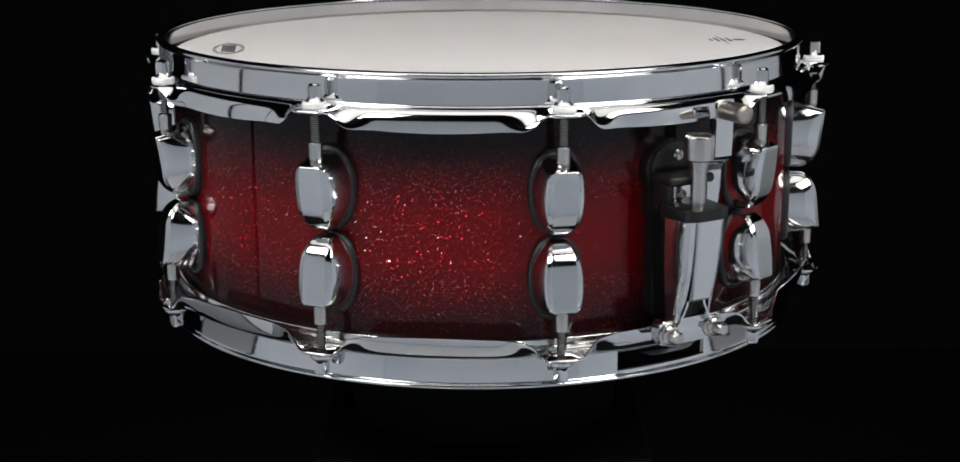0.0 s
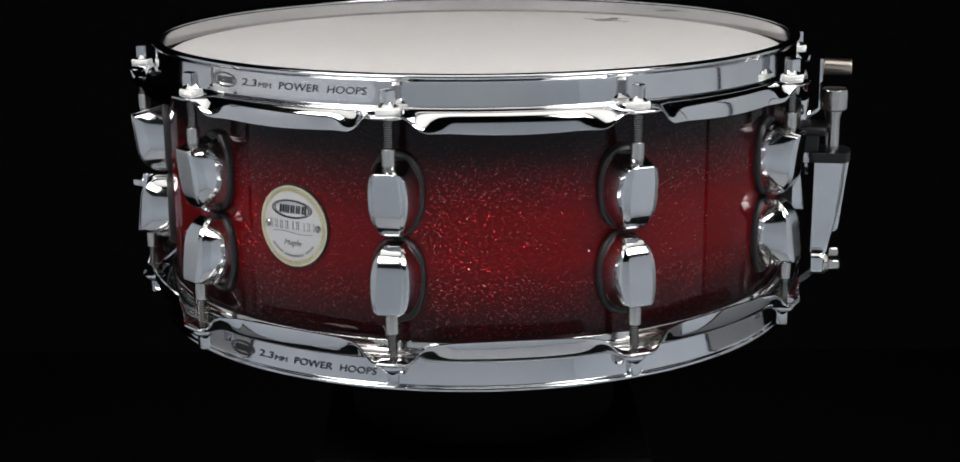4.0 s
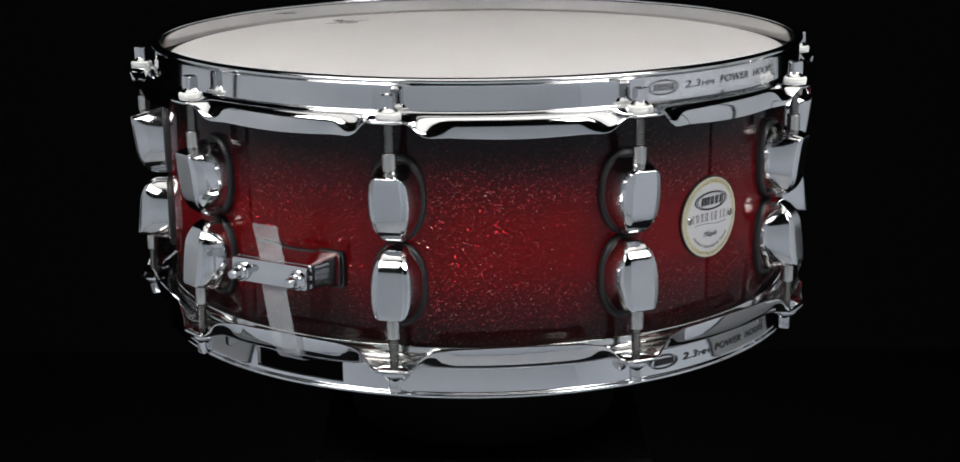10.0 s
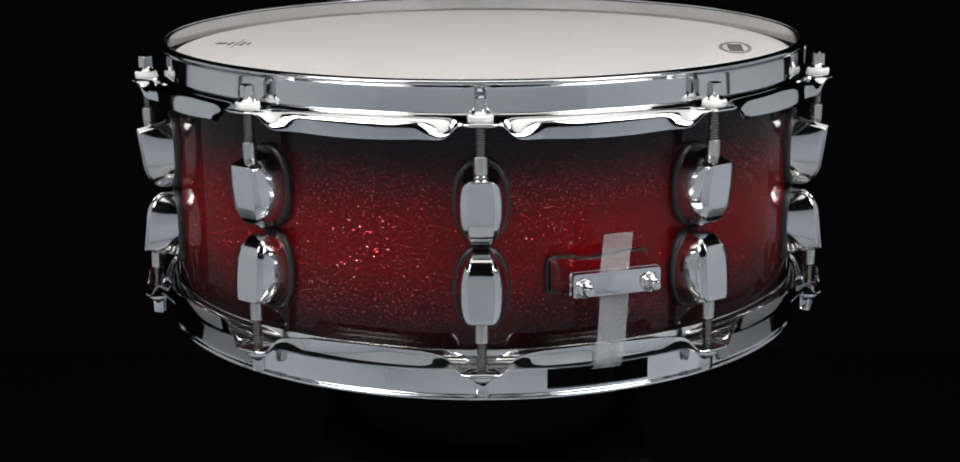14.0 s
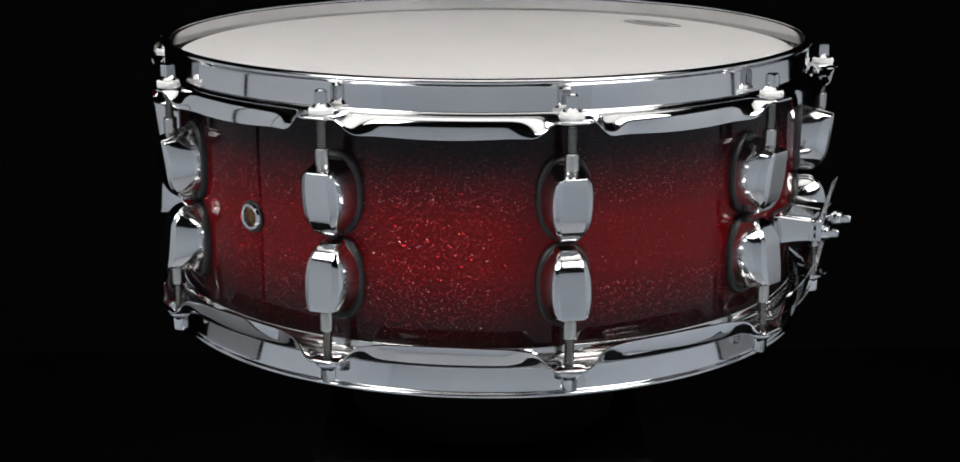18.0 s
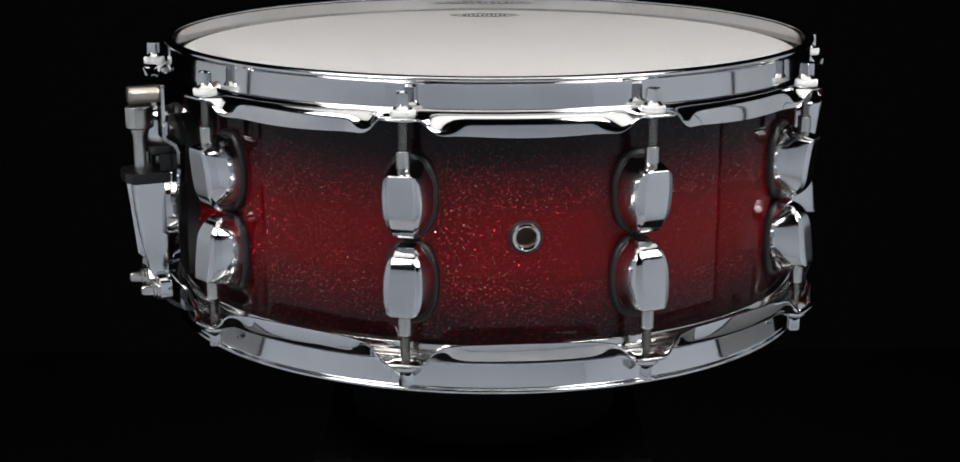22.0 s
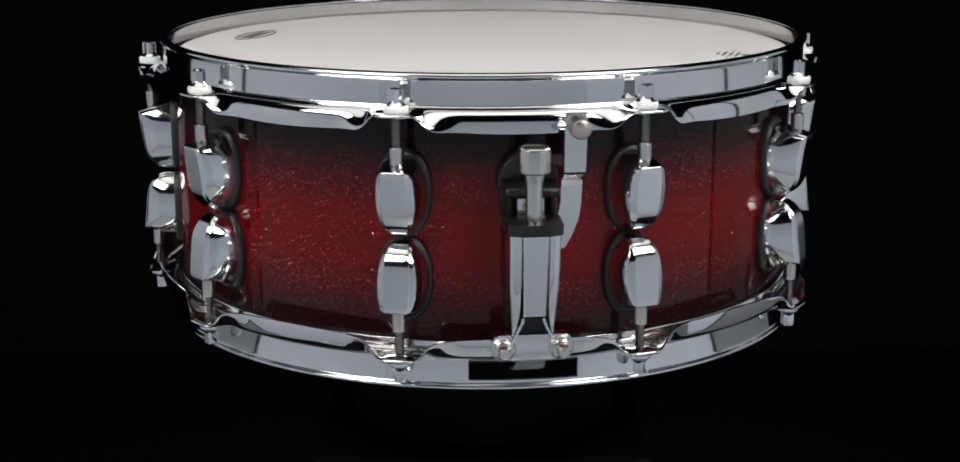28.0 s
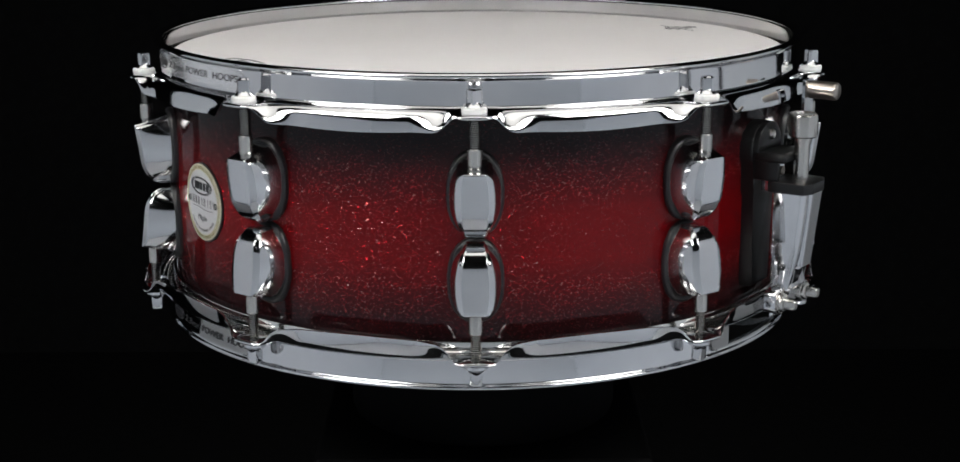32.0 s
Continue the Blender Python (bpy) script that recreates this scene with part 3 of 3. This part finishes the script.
TWIST = [12, 40, 3, 27, 61, 18, 74, 33, 50, 8]
for sign, place in ((1, "upper"), (-1, "lower")):
    body, gasket, nut = lug_meshes(sign)
    rod, washer, head = rod_meshes(sign)
    for i, a in enumerate(LUG_ANGLES):
        lug = hung("lug", body, drum, f"chrome {place} lug", a)
        hung("gasket", gasket, lug, "black rubber gasket")
        hung("swivel_nut", nut, lug, "brushed steel swivel nut")
        r = hung("tension_rod", rod, drum, f"threaded {place} tension rod", a)
        if sign < 0:
            r.location.z += seat(a) * MM
        hung("washer", washer, r, "white nylon washer" if sign > 0 else "chrome cup washer")
        h = hung("rod_head", head, r, "square chrome rod head")
        # each square head stands at its own turn about the rod
        spun = Matrix.Translation((0.192, 0, 0)) @ Matrix.Rotation(radians(TWIST[(i * 3 + (sign < 0)) % 10]), 4, "Z") @ Matrix.Translation((-0.192, 0, 0))
        h.matrix_basis = spun


# --- badge ---
def badge():
    a, z0 = 215.56, 0.9
    bm = bmesh.new()
    plate(bm, oval(20.9, 21.4, 72), -0.5, 0.9, 0.3)
    bend(bm, 0.1778, z0 * MM)
    whole = part("badge", bm, RUBBER, drum, "round cream and silver badge on a black backing", a)

    def lay(name, bm, mat, label=""):
        bend(bm, 0.1778, z0 * MM)
        return part(name, bm, mat, whole, label)

    bm = bmesh.new()
    plate(bm, oval(20.1, 20.6, 72), 0.9, 1.5, 0.2)
    lay("rim_plate", bm, CREAM, "cream enamel rim")
    bm = bmesh.new()
    plate(bm, oval(16.9, 17.4, 72), 1.4, 1.62, 0.1)
    lay("centre_plate", bm, BADGE_SILVER, "satin silver centre")
    bm = bmesh.new()
    for i in range(110):
        t = 2 * math.pi * i / 110
        c, s = math.cos(t), math.sin(t)
        quad = []
        for r, w in ((17.6, -0.22), (19.4, -0.22), (19.4, 0.22), (17.6, 0.22)):
            quad.append((r * c - w * s, r * s * 1.02 + w * c))
        plate(bm, quad, 1.45, 1.6)
    tagged(lay("rim_hatching", bm, GOLD_INK, "gold hatching"), kind="stuff")
    bm = bmesh.new()
    ring_plate(bm, [(y, z + 8.8) for y, z in oval(12.2, 4.8, 48)], [(y, z + 8.8) for y, z in oval(11.6, 4.3, 48)], 1.6, 1.8)
    ring_plate(bm, [(y, z + 8.8) for y, z in oval(10.7, 4.3, 48)], [(y, z + 8.8) for y, z in oval(10.2, 3.9, 48)], 1.6, 1.8)
    lay("emblem_oval", bm, INK, "black oval outline")
    bm = bmesh.new()
    for i, (w, g) in enumerate(((2.9, 0), (2.6, 0.1), (2.3, 0), (2.3, 0.1), (2.6, 0))):
        y = -7.6 + i * 3.4
        plate(bm, [(y, 6.7), (y + w * 0.42, 6.7), (y + w * 0.62, 10.9), (y + w * 0.2, 10.9)], 1.6, 1.8)
        plate(bm, [(y + w * 0.6, 6.7), (y + w, 6.7), (y + w * 1.2, 10.9), (y + w * 0.8, 10.9)], 1.6, 1.8)
    lay("emblem_bars", bm, INK)
    bm = bmesh.new()
    for i in range(8):
        y = -13.0 + i * 3.35
        w = 0.5 if i in (3, 5) else 2.3
        for k, (at, thick) in enumerate(((0.0, 0.34), (w, 0.2))[:1 if w < 1 else 2]):
            low, high = -1.5, 2.6
            plate(bm, [(y + at, low), (y + at + thick, low), (y + at + thick, high), (y + at, high)], 1.6, 1.75)
            for z in (low, high - 0.16):
                plate(bm, [(y + at - 0.35, z), (y + at + thick + 0.35, z), (y + at + thick + 0.35, z + 0.16), (y + at - 0.35, z + 0.16)], 1.6, 1.74)
    lay("name_bars", bm, GREY_INK)
    bm = bmesh.new()
    line = [(-12 + i, -3.4 + 0.5 * math.sin(i / 3.8)) for i in range(25)]
    plate(bm, [(y, z) for y, z in line] + [(y, z + 0.28) for y, z in line[::-1]], 1.6, 1.72)
    lay("flourish", bm, GREY_INK)
    bm = letters("Maple", 0.0044, 0.3)
    bmesh.ops.translate(bm, verts=bm.verts[:], vec=(0.0016, 0, -0.0085))
    lay("lettering", bm, GREY_INK)
    bm = bmesh.new()
    for i in range(26):
        if i in (7, 19):
            continue
        t = radians(218 + i * 104 / 25)
        c, s = math.cos(t), math.sin(t)
        quad = [(r * c - w * s, r * s + w * c) for r, w in ((14.6, -0.3), (15.9, -0.3), (15.9, 0.3), (14.6, 0.3))]
        plate(bm, quad, 1.6, 1.7)
    lay("small_print_bars", bm, GREY_INK)
    for y in (-15.2, 15.2):
        bm = bmesh.new()
        spin(bm, [(1.8, 1.3), (1.8, 1.9), (1.3, 2.3), (0.5, 2.1), (0.01, 1.9)], (0, y, 0.2), "x", 20)
        lay("badge_screw", bm, THREAD, "small dull domed screw")


badge()


# --- frosted labels on both hoops ---
def hoop_label(hoop, z0, half, frosted, angle, text_from, text_to, logo_at, size):
    R = 0.1837
    whole = hoop
    if frosted:
        bm = bmesh.new()
        # strips across, so that the label follows the hoop's curve
        ys = [-50.7 + 101.4 * i / 80 for i in range(81)]

        def tall(y):
            over = max(0.0, abs(y) - 46.2)
            return half - 4.6 + math.sqrt(max(0.02, 4.6 ** 2 - over ** 2)) if over > 0 else half

        rings = [[Vector((x, y, s * tall(y))) * MM for x, s in ((-0.05, 1), (0.14, 1), (0.14, -1), (-0.05, -1))] for y in ys]
        loft(bm, rings)
        bend(bm, R, z0 * MM)
        whole = part("hoop_label", bm, LABEL, hoop, "frosted silver label with black lettering", angle)
        turn = 0.0
    else:
        turn = angle

    def lay(name, bm, label=""):
        bend(bm, R, z0 * MM)
        return part(name, bm, INK, whole, label, turn)

    whole_text = bmesh.new()
    span = text_to - text_from
    for words, a0, a1, k in (("2.3", 0.0, 0.145, 1.0), ("MM", 0.155, 0.275, 0.74), ("POWER", 0.335, 0.655, 1.0), ("HOOPS", 0.715, 1.0, 1.0)):
        bm = letters(words, size * k, 0.15, radians(span * (a1 - a0)) * R, 0.0 if k < 1 else 0.006)
        mid = radians(text_from + span * (a0 + a1) / 2 - angle) * R
        bmesh.ops.translate(bm, verts=bm.verts[:], vec=(0.00016, mid, -0.0006 if k < 1 else 0))
        mesh = bpy.data.meshes.new("words")
        bm.to_mesh(mesh)
        bm.free()
        whole_text.from_mesh(mesh)
        bpy.data.meshes.remove(mesh)
    bm = whole_text
    lay("label_lettering", bm, "black italic lettering")
    bm = bmesh.new()
    c = radians(logo_at - angle) * R / MM
    ring_plate(bm, [(y + c, z) for y, z in oval(9.2, 3.8, 40)], [(y + c, z) for y, z in oval(8.8, 3.4, 40)], 0.1, 0.3)
    ring_plate(bm, [(y + c, z) for y, z in oval(8.0, 3.3, 40)], [(y + c, z) for y, z in oval(7.6, 3.0, 40)], 0.1, 0.3)
    for i in range(5):
        y = c - 5.8 + i * 2.5
        plate(bm, [(y, -1.7), (y + 0.8, -1.7), (y + 1.2, 1.7), (y + 0.4, 1.7)], 0.1, 0.3)
        plate(bm, [(y + 1.3, -1.7), (y + 1.9, -1.7), (y + 2.3, 1.7), (y + 1.7, 1.7)], 0.1, 0.3)
    lay("label_emblem", bm, "black oval emblem")


hoop_label(top_hoop, 71.9, 5.4, True, 215.65, 207.5, 230.2, 203.5, 0.0051)
hoop_label(bottom_hoop, -68.0, 5.0, False, 216.0, 208.6, 230.6, 204.7, 0.0051)


# --- prints on the batter head ---
def head_print(radius, angle, kind):
    bm = bmesh.new()
    if kind == "oval":
        ring_plate(bm, oval(23.0, 9.0, 48), oval(22.2, 8.3, 48), 0, 0.1)
        ring_plate(bm, oval(20.6, 7.8, 48), oval(20.1, 7.3, 48), 0, 0.1)
        for i in range(5):
            y = -14.5 + i * 6.0
            plate(bm, [(y, -4), (y + 1.7, -4), (y + 2.5, 4), (y + 0.8, 4)], 0, 0.1)
            plate(bm, [(y + 3.0, -4), (y + 4.3, -4), (y + 5.1, 4), (y + 3.8, 4)], 0, 0.1)
    else:
        plate(bm, [(4.6 * (1.0 if i % 2 else 0.6) * math.cos(i * 0.5236), 9 + 4.6 * (1.0 if i % 2 else 0.6) * math.sin(i * 0.5236)) for i in range(12)], 0, 0.1)
        for i, w in enumerate((16, 11, 17, 8)):
            z = 2.4 - 3.6 * i
            for k in range(int(w / 2.6)):
                plate(bm, [(-w / 2 + k * 2.6, z), (-w / 2 + k * 2.6 + 1.9, z), (-w / 2 + k * 2.6 + 1.9, z + 1.5), (-w / 2 + k * 2.6, z + 1.5)], 0, 0.1)
        plate(bm, [(-17, -1.0), (17, -1.0), (17, -0.5), (-17, -0.5)], 0, 0.1)
    for v in bm.verts:      # lay it flat: its top towards the middle of the head
        v.co = Vector((radius + v.co.z, -v.co.y, 0.07055 + v.co.x))
    part("head_print", bm, INK, HEAD, "black printed mark", angle)


HEAD = bpy.data.objects["batter_head"]
head_print(0.1453, 211.1, "oval")
head_print(0.1455, 30.2, "mark")


# --- strainer ---
def screw_head(bm, x0, y, z, length=9.0, k=1.0):
    """A washer and a tapered square bolt head that points outward."""
    spin(bm, [(r * k, x) for r, x in [(6.0, x0), (6.0, x0 + 1.0), (5.6, x0 + 1.4), (5.0, x0 + 1.5), (4.9, x0 + 2.4), (4.3, x0 + 3.0), (3.5, x0 + 3.4)]], (0, y, z), "x", 28)
    rows = []
    for half, x, n in ((3.0, x0 + 2.6, 5), (2.9, x0 + length - 1.4, 4), (2.3, x0 + length - 0.3, 3), (1.5, x0 + length, 2)):
        rows.append([Vector((x, y + a, z + b)) * MM for a, b in oval(half * k, half * k, 24, n)])
    loft(bm, rows)


def strainer():
    a = 324.9
    bm = bmesh.new()
    out = [(9.6, -44), (10.6, -41), (10.6, 4), (12.4, 8), (12.4, 22), (14.6, 26), (14.6, 31)] + [(14.4 * math.cos(radians(t)), 31 + 13.0 * math.sin(radians(t))) for t in range(10, 91, 10)]
    out = out + [(-y, z) for y, z in out[::-1]]
    plate(bm, out, 175.6, 184.5, 1.2)
    base = part("strainer", bm, BLACK_PLASTIC, drum, "black and chrome snare strainer with lever", a)

    def piece(name, bm, mat, label="", sharp=None):
        return part(name, bm, mat, base, label, 0.0, sharp=sharp)

    bm = bmesh.new()
    tab = [(13.8 * math.cos(radians(t)), 31.5 + 12.2 * math.sin(radians(t))) for t in range(0, 181, 10)]
    plate(bm, tab + [(-13.8, 29), (13.8, 29)], 184, 187.4, 0.8)
    piece("upper_tab", bm, BLACK_PLASTIC, "rounded black plastic tab")
    bm = bmesh.new()
    spin(bm, [(3.0, 187.0), (3.0, 188.3), (2.2, 189.0), (0.8, 188.6), (0.01, 188.2)], (0, 1.0, 37.0), "x", 20)
    piece("mounting_screw", bm, STEEL, "dull steel cross-head screw")
    bm = bmesh.new()
    box(bm, 184, 198, -12.0, -9.2, 14.5, 26, 1.0)
    box(bm, 184, 198, 9.2, 12.0, 14.5, 26, 1.0)
    box(bm, 184, 202, -13.4, 13.4, 24.5, 29.5, 2.0, 3)
    piece("yoke", bm, BLACK_PLASTIC, "black plastic yoke")
    bm = bmesh.new()
    box(bm, 186, 195, -6.6, 6.6, 8, 23.5, 0.8)
    piece("slide_block", bm, CHROME, "chrome slide block")
    bm = bmesh.new()
    spin(bm, [(2.4, 195), (2.4, 196.2), (1.4, 196.8), (0.01, 196.3)], (0, -2.0, 19), "x", 16)
    piece("slide_screw", bm, NICKEL)
    bm = bmesh.new()
    eight = [(215.6, -6.4), (215.6, 6.4), (212.8, 12.9), (197, 13.4), (193, 13.4), (193, -13.4), (197, -13.4), (212.8, -12.9)]
    loft(bm, [[Vector((x, y, z)) * MM for x, y in eight] for z in (9.4, 15.0)])
    bmesh.ops.bevel(bm, geom=bm.edges[:], offset=0.5 * MM, segments=2, profile=0.5, affect="EDGES")
    piece("collar", bm, BLACK_PLASTIC, "black plastic collar")
    bm = bmesh.new()
    rows = []
    for z, xo, f in [(9.4 - 3.96 * i, 215.0 - 0.43 * i, 5.7 - 0.09 * i) for i in range(11)] + [(-31.6, 209.4, 4.7), (-32.4, 207.0, 4.6)]:
        rows.append([Vector((x, y, z)) * MM for x, y in ((xo, -f), (xo, f), (xo - 0.5, f + 0.5), (xo - 2.6, f + 1.0), (196.0, f + 1.0), (196.0, -f - 1.0), (xo - 2.6, -f - 1.0), (xo - 0.5, -f - 0.5))])
    loft(bm, rows)
    piece("housing", bm, CHROME, "faceted chrome housing", sharp=14)
    for side in (-1, 1):
        bm = bmesh.new()
        rows = []
        for z, x1, y0, y1 in ((9.6, 213.2, 6.7, 12.3), (-5, 212.0, 6.6, 12.2), (-16, 210.6, 6.6, 12.0), (-25, 209.0, 6.8, 11.6), (-31, 207.6, 7.2, 11.1), (-36, 206.2, 7.9, 10.7), (-40, 205.2, 8.8, 10.5), (-43, 204.6, 9.6, 10.6)):
            # its front rounds off towards the outer edge
            rows.append([Vector((x, side * y, z)) * MM for x, y in ((196, y0), (x1, y0), (x1 + 0.1, y0 + (y1 - y0) * 0.35), (x1 - 0.5, y0 + (y1 - y0) * 0.7), (x1 - 1.7, y0 + (y1 - y0) * 0.92), (x1 - 3.6, y1), (196, y1))])
        loft(bm, rows)
        piece("side_leg", bm, CHROME, "curved chrome side leg", sharp=30)
        bm = bmesh.new()
        rows = []
        for z, y in ((-32.5, 5.0), (-34.5, 5.2), (-43.0, 9.4), (-45.0, 10.8)):
            rows.append([Vector((x, side * (y + w), z)) * MM for x, w in ((199, -0.6), (206.4, -0.6), (206.4, 0.6), (199, 0.6))])
        loft(bm, rows)
        piece("brace", bm, CHROME, "slanting chrome brace")
    bm = bmesh.new()
    plate(bm, [(8.8, -46), (-8.8, -46), (-4.8, -33), (4.8, -33)], 196.0, 199.5)
    piece("inner_guard", bm, BLACK_PLASTIC, "black plastic guard behind the braces")
    bm = bmesh.new()
    plate(bm, rounded(19.2, 6.3, 3.5), 196.5, 203.0, 0.6)
    bmesh.ops.translate(bm, verts=bm.verts[:], vec=(0, 0, -0.0480))
    piece("clamp_plate", bm, CHROME, "chrome snare clamp plate")
    for y in (-13.9, 13.9):
        bm = bmesh.new()
        screw_head(bm, 203.0, y, -48.4, 9.5)
        piece("clamp_screw", bm, STEEL, "square-headed steel clamp screw")
    bm = bmesh.new()
    rows = [[Vector(p) * MM for p in ((x, -7.4, z), (x + 0.35, -7.4, z + 0.1), (x + 0.35, 7.4, z + 0.1), (x, 7.4, z))] for x, z in (
        (200.0, -53.0), (197.6, -57.0), (192.6, -61.6), (187.0, -64.6), (181.0, -66.8), (172.0, -68.0))]
    loft(bm, rows)
    piece("snare_strap", bm, STRAP, "translucent white plastic snare strap", sharp=60)
    # fine tuning knob on its shaft
    bm = bmesh.new()
    spin(bm, [(3.9, 12.0), (3.9, 30.0), (4.1, 33.5), (5.2, 37.0), (5.4, 38.8)], (205.3, 0, 0), "z", 28)
    piece("knob_shaft", bm, STEEL, "satin steel shaft")
    bm = bmesh.new()
    spin(bm, [(6.6, 37.6), (7.4, 38.3), (7.6, 39.4), (7.6, 48.4), (7.2, 49.4), (6.4, 49.9), (4.8, 49.5), (0.01, 49.4)], (205.3, 0, 0), "z", 36)
    piece("tuning_knob", bm, STEEL, "round satin steel tuning knob")
    # throw-off lever: a bent strap with a knurled grip
    bm = bmesh.new()
    path = [(197.2, 20.6, 4.9, 64.0), (197.2, 20.6, 5.2, 61.5), (197.2, 20.4, 5.2, 48.0), (197.2, 20.2, 5.0, 36.0), (195.4, 20.0, 4.9, 33.6), (191.6, 19.8, 4.9, 31.0), (190.2, 19.8, 5.0, 28.0),
            (190.2, 19.6, 5.0, 20.0), (190.4, 18.2, 5.2, 12.0), (190.8, 15.2, 5.0, 4.0), (191.2, 12.6, 4.0, -2.0)]
    rows = []
    for i, (x, y, w, z) in enumerate(path):
        lean = 0.75 if 3 < i < 6 else 0.0
        rows.append([Vector(p) * MM for p in ((x, y - w, z + lean), (x + 1.7, y - w, z), (x + 1.7, y + w, z), (x, y + w, z + lean))])
    loft(bm, rows)
    lever = piece("lever", bm, CHROME, "bent chrome throw-off lever", sharp=25)
    bm = bmesh.new()
    seg = 44
    rows = []
    for r, x, k in ((3.6, 198.8, 0), (4.6, 199.6, 0), (4.75, 200.2, 0.45), (4.75, 213.4, 0.45), (4.6, 214.3, 0), (4.1, 214.9, 0), (0.1, 214.8, 0)):
        rows.append([Vector((x, 20.2 + (r - k * (i % 2)) * math.cos(2 * math.pi * i / seg + x * 0.02), 59.0 + (r - k * (i % 2)) * math.sin(2 * math.pi * i / seg + x * 0.02))) * MM for i in range(seg)])
    loft(bm, rows)
    part("grip", bm, NICKEL, lever, "knurled nickel grip", 0.0, sharp=80)


strainer()


# --- butt end ---
def butt_plate():
    a = 144.45
    bm = bmesh.new()
    # its upper edge dips in the middle
    outline = [(y, z - (1.4 * min(1.0, max(0.0, (12.5 - abs(y)) / 2.5)) if z > 0 else 0.0)) for y, z in [(26.4, -8.6), (26.4, 6.6), (25.8, 8.4), (24.0, 9.4)] + [(22.0 - 2.0 * i, 9.4) for i in range(23)] + [(-24.0, 9.4), (-25.8, 8.4), (-26.4, 6.6), (-26.4, -8.6), (-24.4, -9.6), (24.4, -9.6)]]
    ring_plate(bm, outline, [(y * 0.955, z * 0.87 - 0.1) for y, z in outline], -0.3, 2.4)
    bmesh.ops.translate(bm, verts=bm.verts[:], vec=(0, 0, -0.0158))
    bend(bm, 0.1778)
    base = part("butt_plate", bm, RUBBER, drum, "chrome butt plate on a black gasket", a)

    def piece(name, bm, mat, label="", sharp=None):
        return part(name, bm, mat, base, label, 0.0, sharp=sharp)

    bm = bmesh.new()
    rows = []
    for x, w, z0, z1 in ((176.6, 25.0, -24.4, -7.0), (180.6, 24.7, -24.0, -7.2), (183.5, 24.0, -23.2, -7.7), (188.0, 23.0, -22.4, -8.2), (193.0, 22.1, -21.6, -8.6), (196.9, 21.6, -21.2, -8.8)):
        side = [(w - 1.8 + 1.8 * math.cos(radians(t)), z1 - 1.8 + 1.8 * math.sin(radians(t))) for t in (0, 30, 60, 90)]
        rows.append([Vector((x, y, z)) * MM for y, z in [(1.2 - w, z0), (w - 1.2, z0), (w, z0 + 1.2)] + side + [(12.5, z1), (10.5, z1 - 1.2), (-10.5, z1 - 1.2), (-12.5, z1)] + [
            (-y, z) for y, z in side[::-1]] + [(-w, z0 + 1.2)]])
    loft(bm, rows)
    piece("bracket", bm, CHROME, "chrome bracket body", sharp=25)
    bm = bmesh.new()
    # rear jaw with a toothed meeting edge at both ends
    plate(bm, rounded(22.6, 6.0, 1.4), 196.8, 199.2, 0.4)
    for side in (-1, 1):
        for i in range(3):
            box(bm, 199.0, 200.2, side * 21.8 - 1.1, side * 21.8 + 1.1, -5.4 + i * 4.2, -3.0 + i * 4.2, 0.3, 1)
    bmesh.ops.translate(bm, verts=bm.verts[:], vec=(0, 0, -0.0147))
    piece("rear_jaw", bm, CHROME)
    bm = bmesh.new()
    plate(bm, rounded(22.2, 5.7, 0.9), 200.4, 203.2, 0.5)
    bmesh.ops.translate(bm, verts=bm.verts[:], vec=(0, 0, -0.0147))
    piece("front_jaw", bm, CHROME, "chrome front jaw")
    for y in (-16.8, 16.8):
        bm = bmesh.new()
        screw_head(bm, 203.2, y, -15.8, 8.4, 0.82)
        piece("jaw_screw", bm, CHROME, "square-headed chrome screw")
    # snare strap, held between the jaws
    bm = bmesh.new()
    path = [(204.6, 10.0, 144.0), (202.4, 2.0, 144.0), (199.7, -8.0, 144.05), (199.6, -21.0, 144.1), (198.6, -30.0, 144.15), (194.6, -50.0, 144.3), (191.4, -59.0, 144.4), (189.0, -62.2, 144.4), (183.0, -64.0, 144.4)]
    rows = []
    for x, z, ang in path:
        y = radians(ang + 0.35 - a) * x
        rows.append([Vector(p) * MM for p in ((x, y - 7.3, z), (x + 0.35, y - 7.3, z + 0.1), (x + 0.35, y + 7.3, z + 0.1), (x, y + 7.3, z))])
    loft(bm, rows)
    part("snare_strap", bm, STRAP, base, "translucent white plastic snare strap", 0.0, sharp=60)


butt_plate()


# ---- the turning of the turntable and of the drum on it, once round in about thirty seconds ----
SEAT = pose(-2.328 * MM, 2.731 * MM, 0, math.degrees(-0.00520481), math.degrees(-0.00140900), 0) @ pose(0, 0, -BASE)


def motions():
    turns = [(i * 0.5, pose(0, 0, 0, 0, 0, TURN_0 + TURN_RATE * i * 0.5)) for i in range(65)]
    walk(drum, [(t, pose(0, 0, DRUM_Z) @ m @ SEAT) for t, m in turns])
    walk(table, [(t, pose(0, 0, 0.851) @ m) for t, m in turns])


motions()
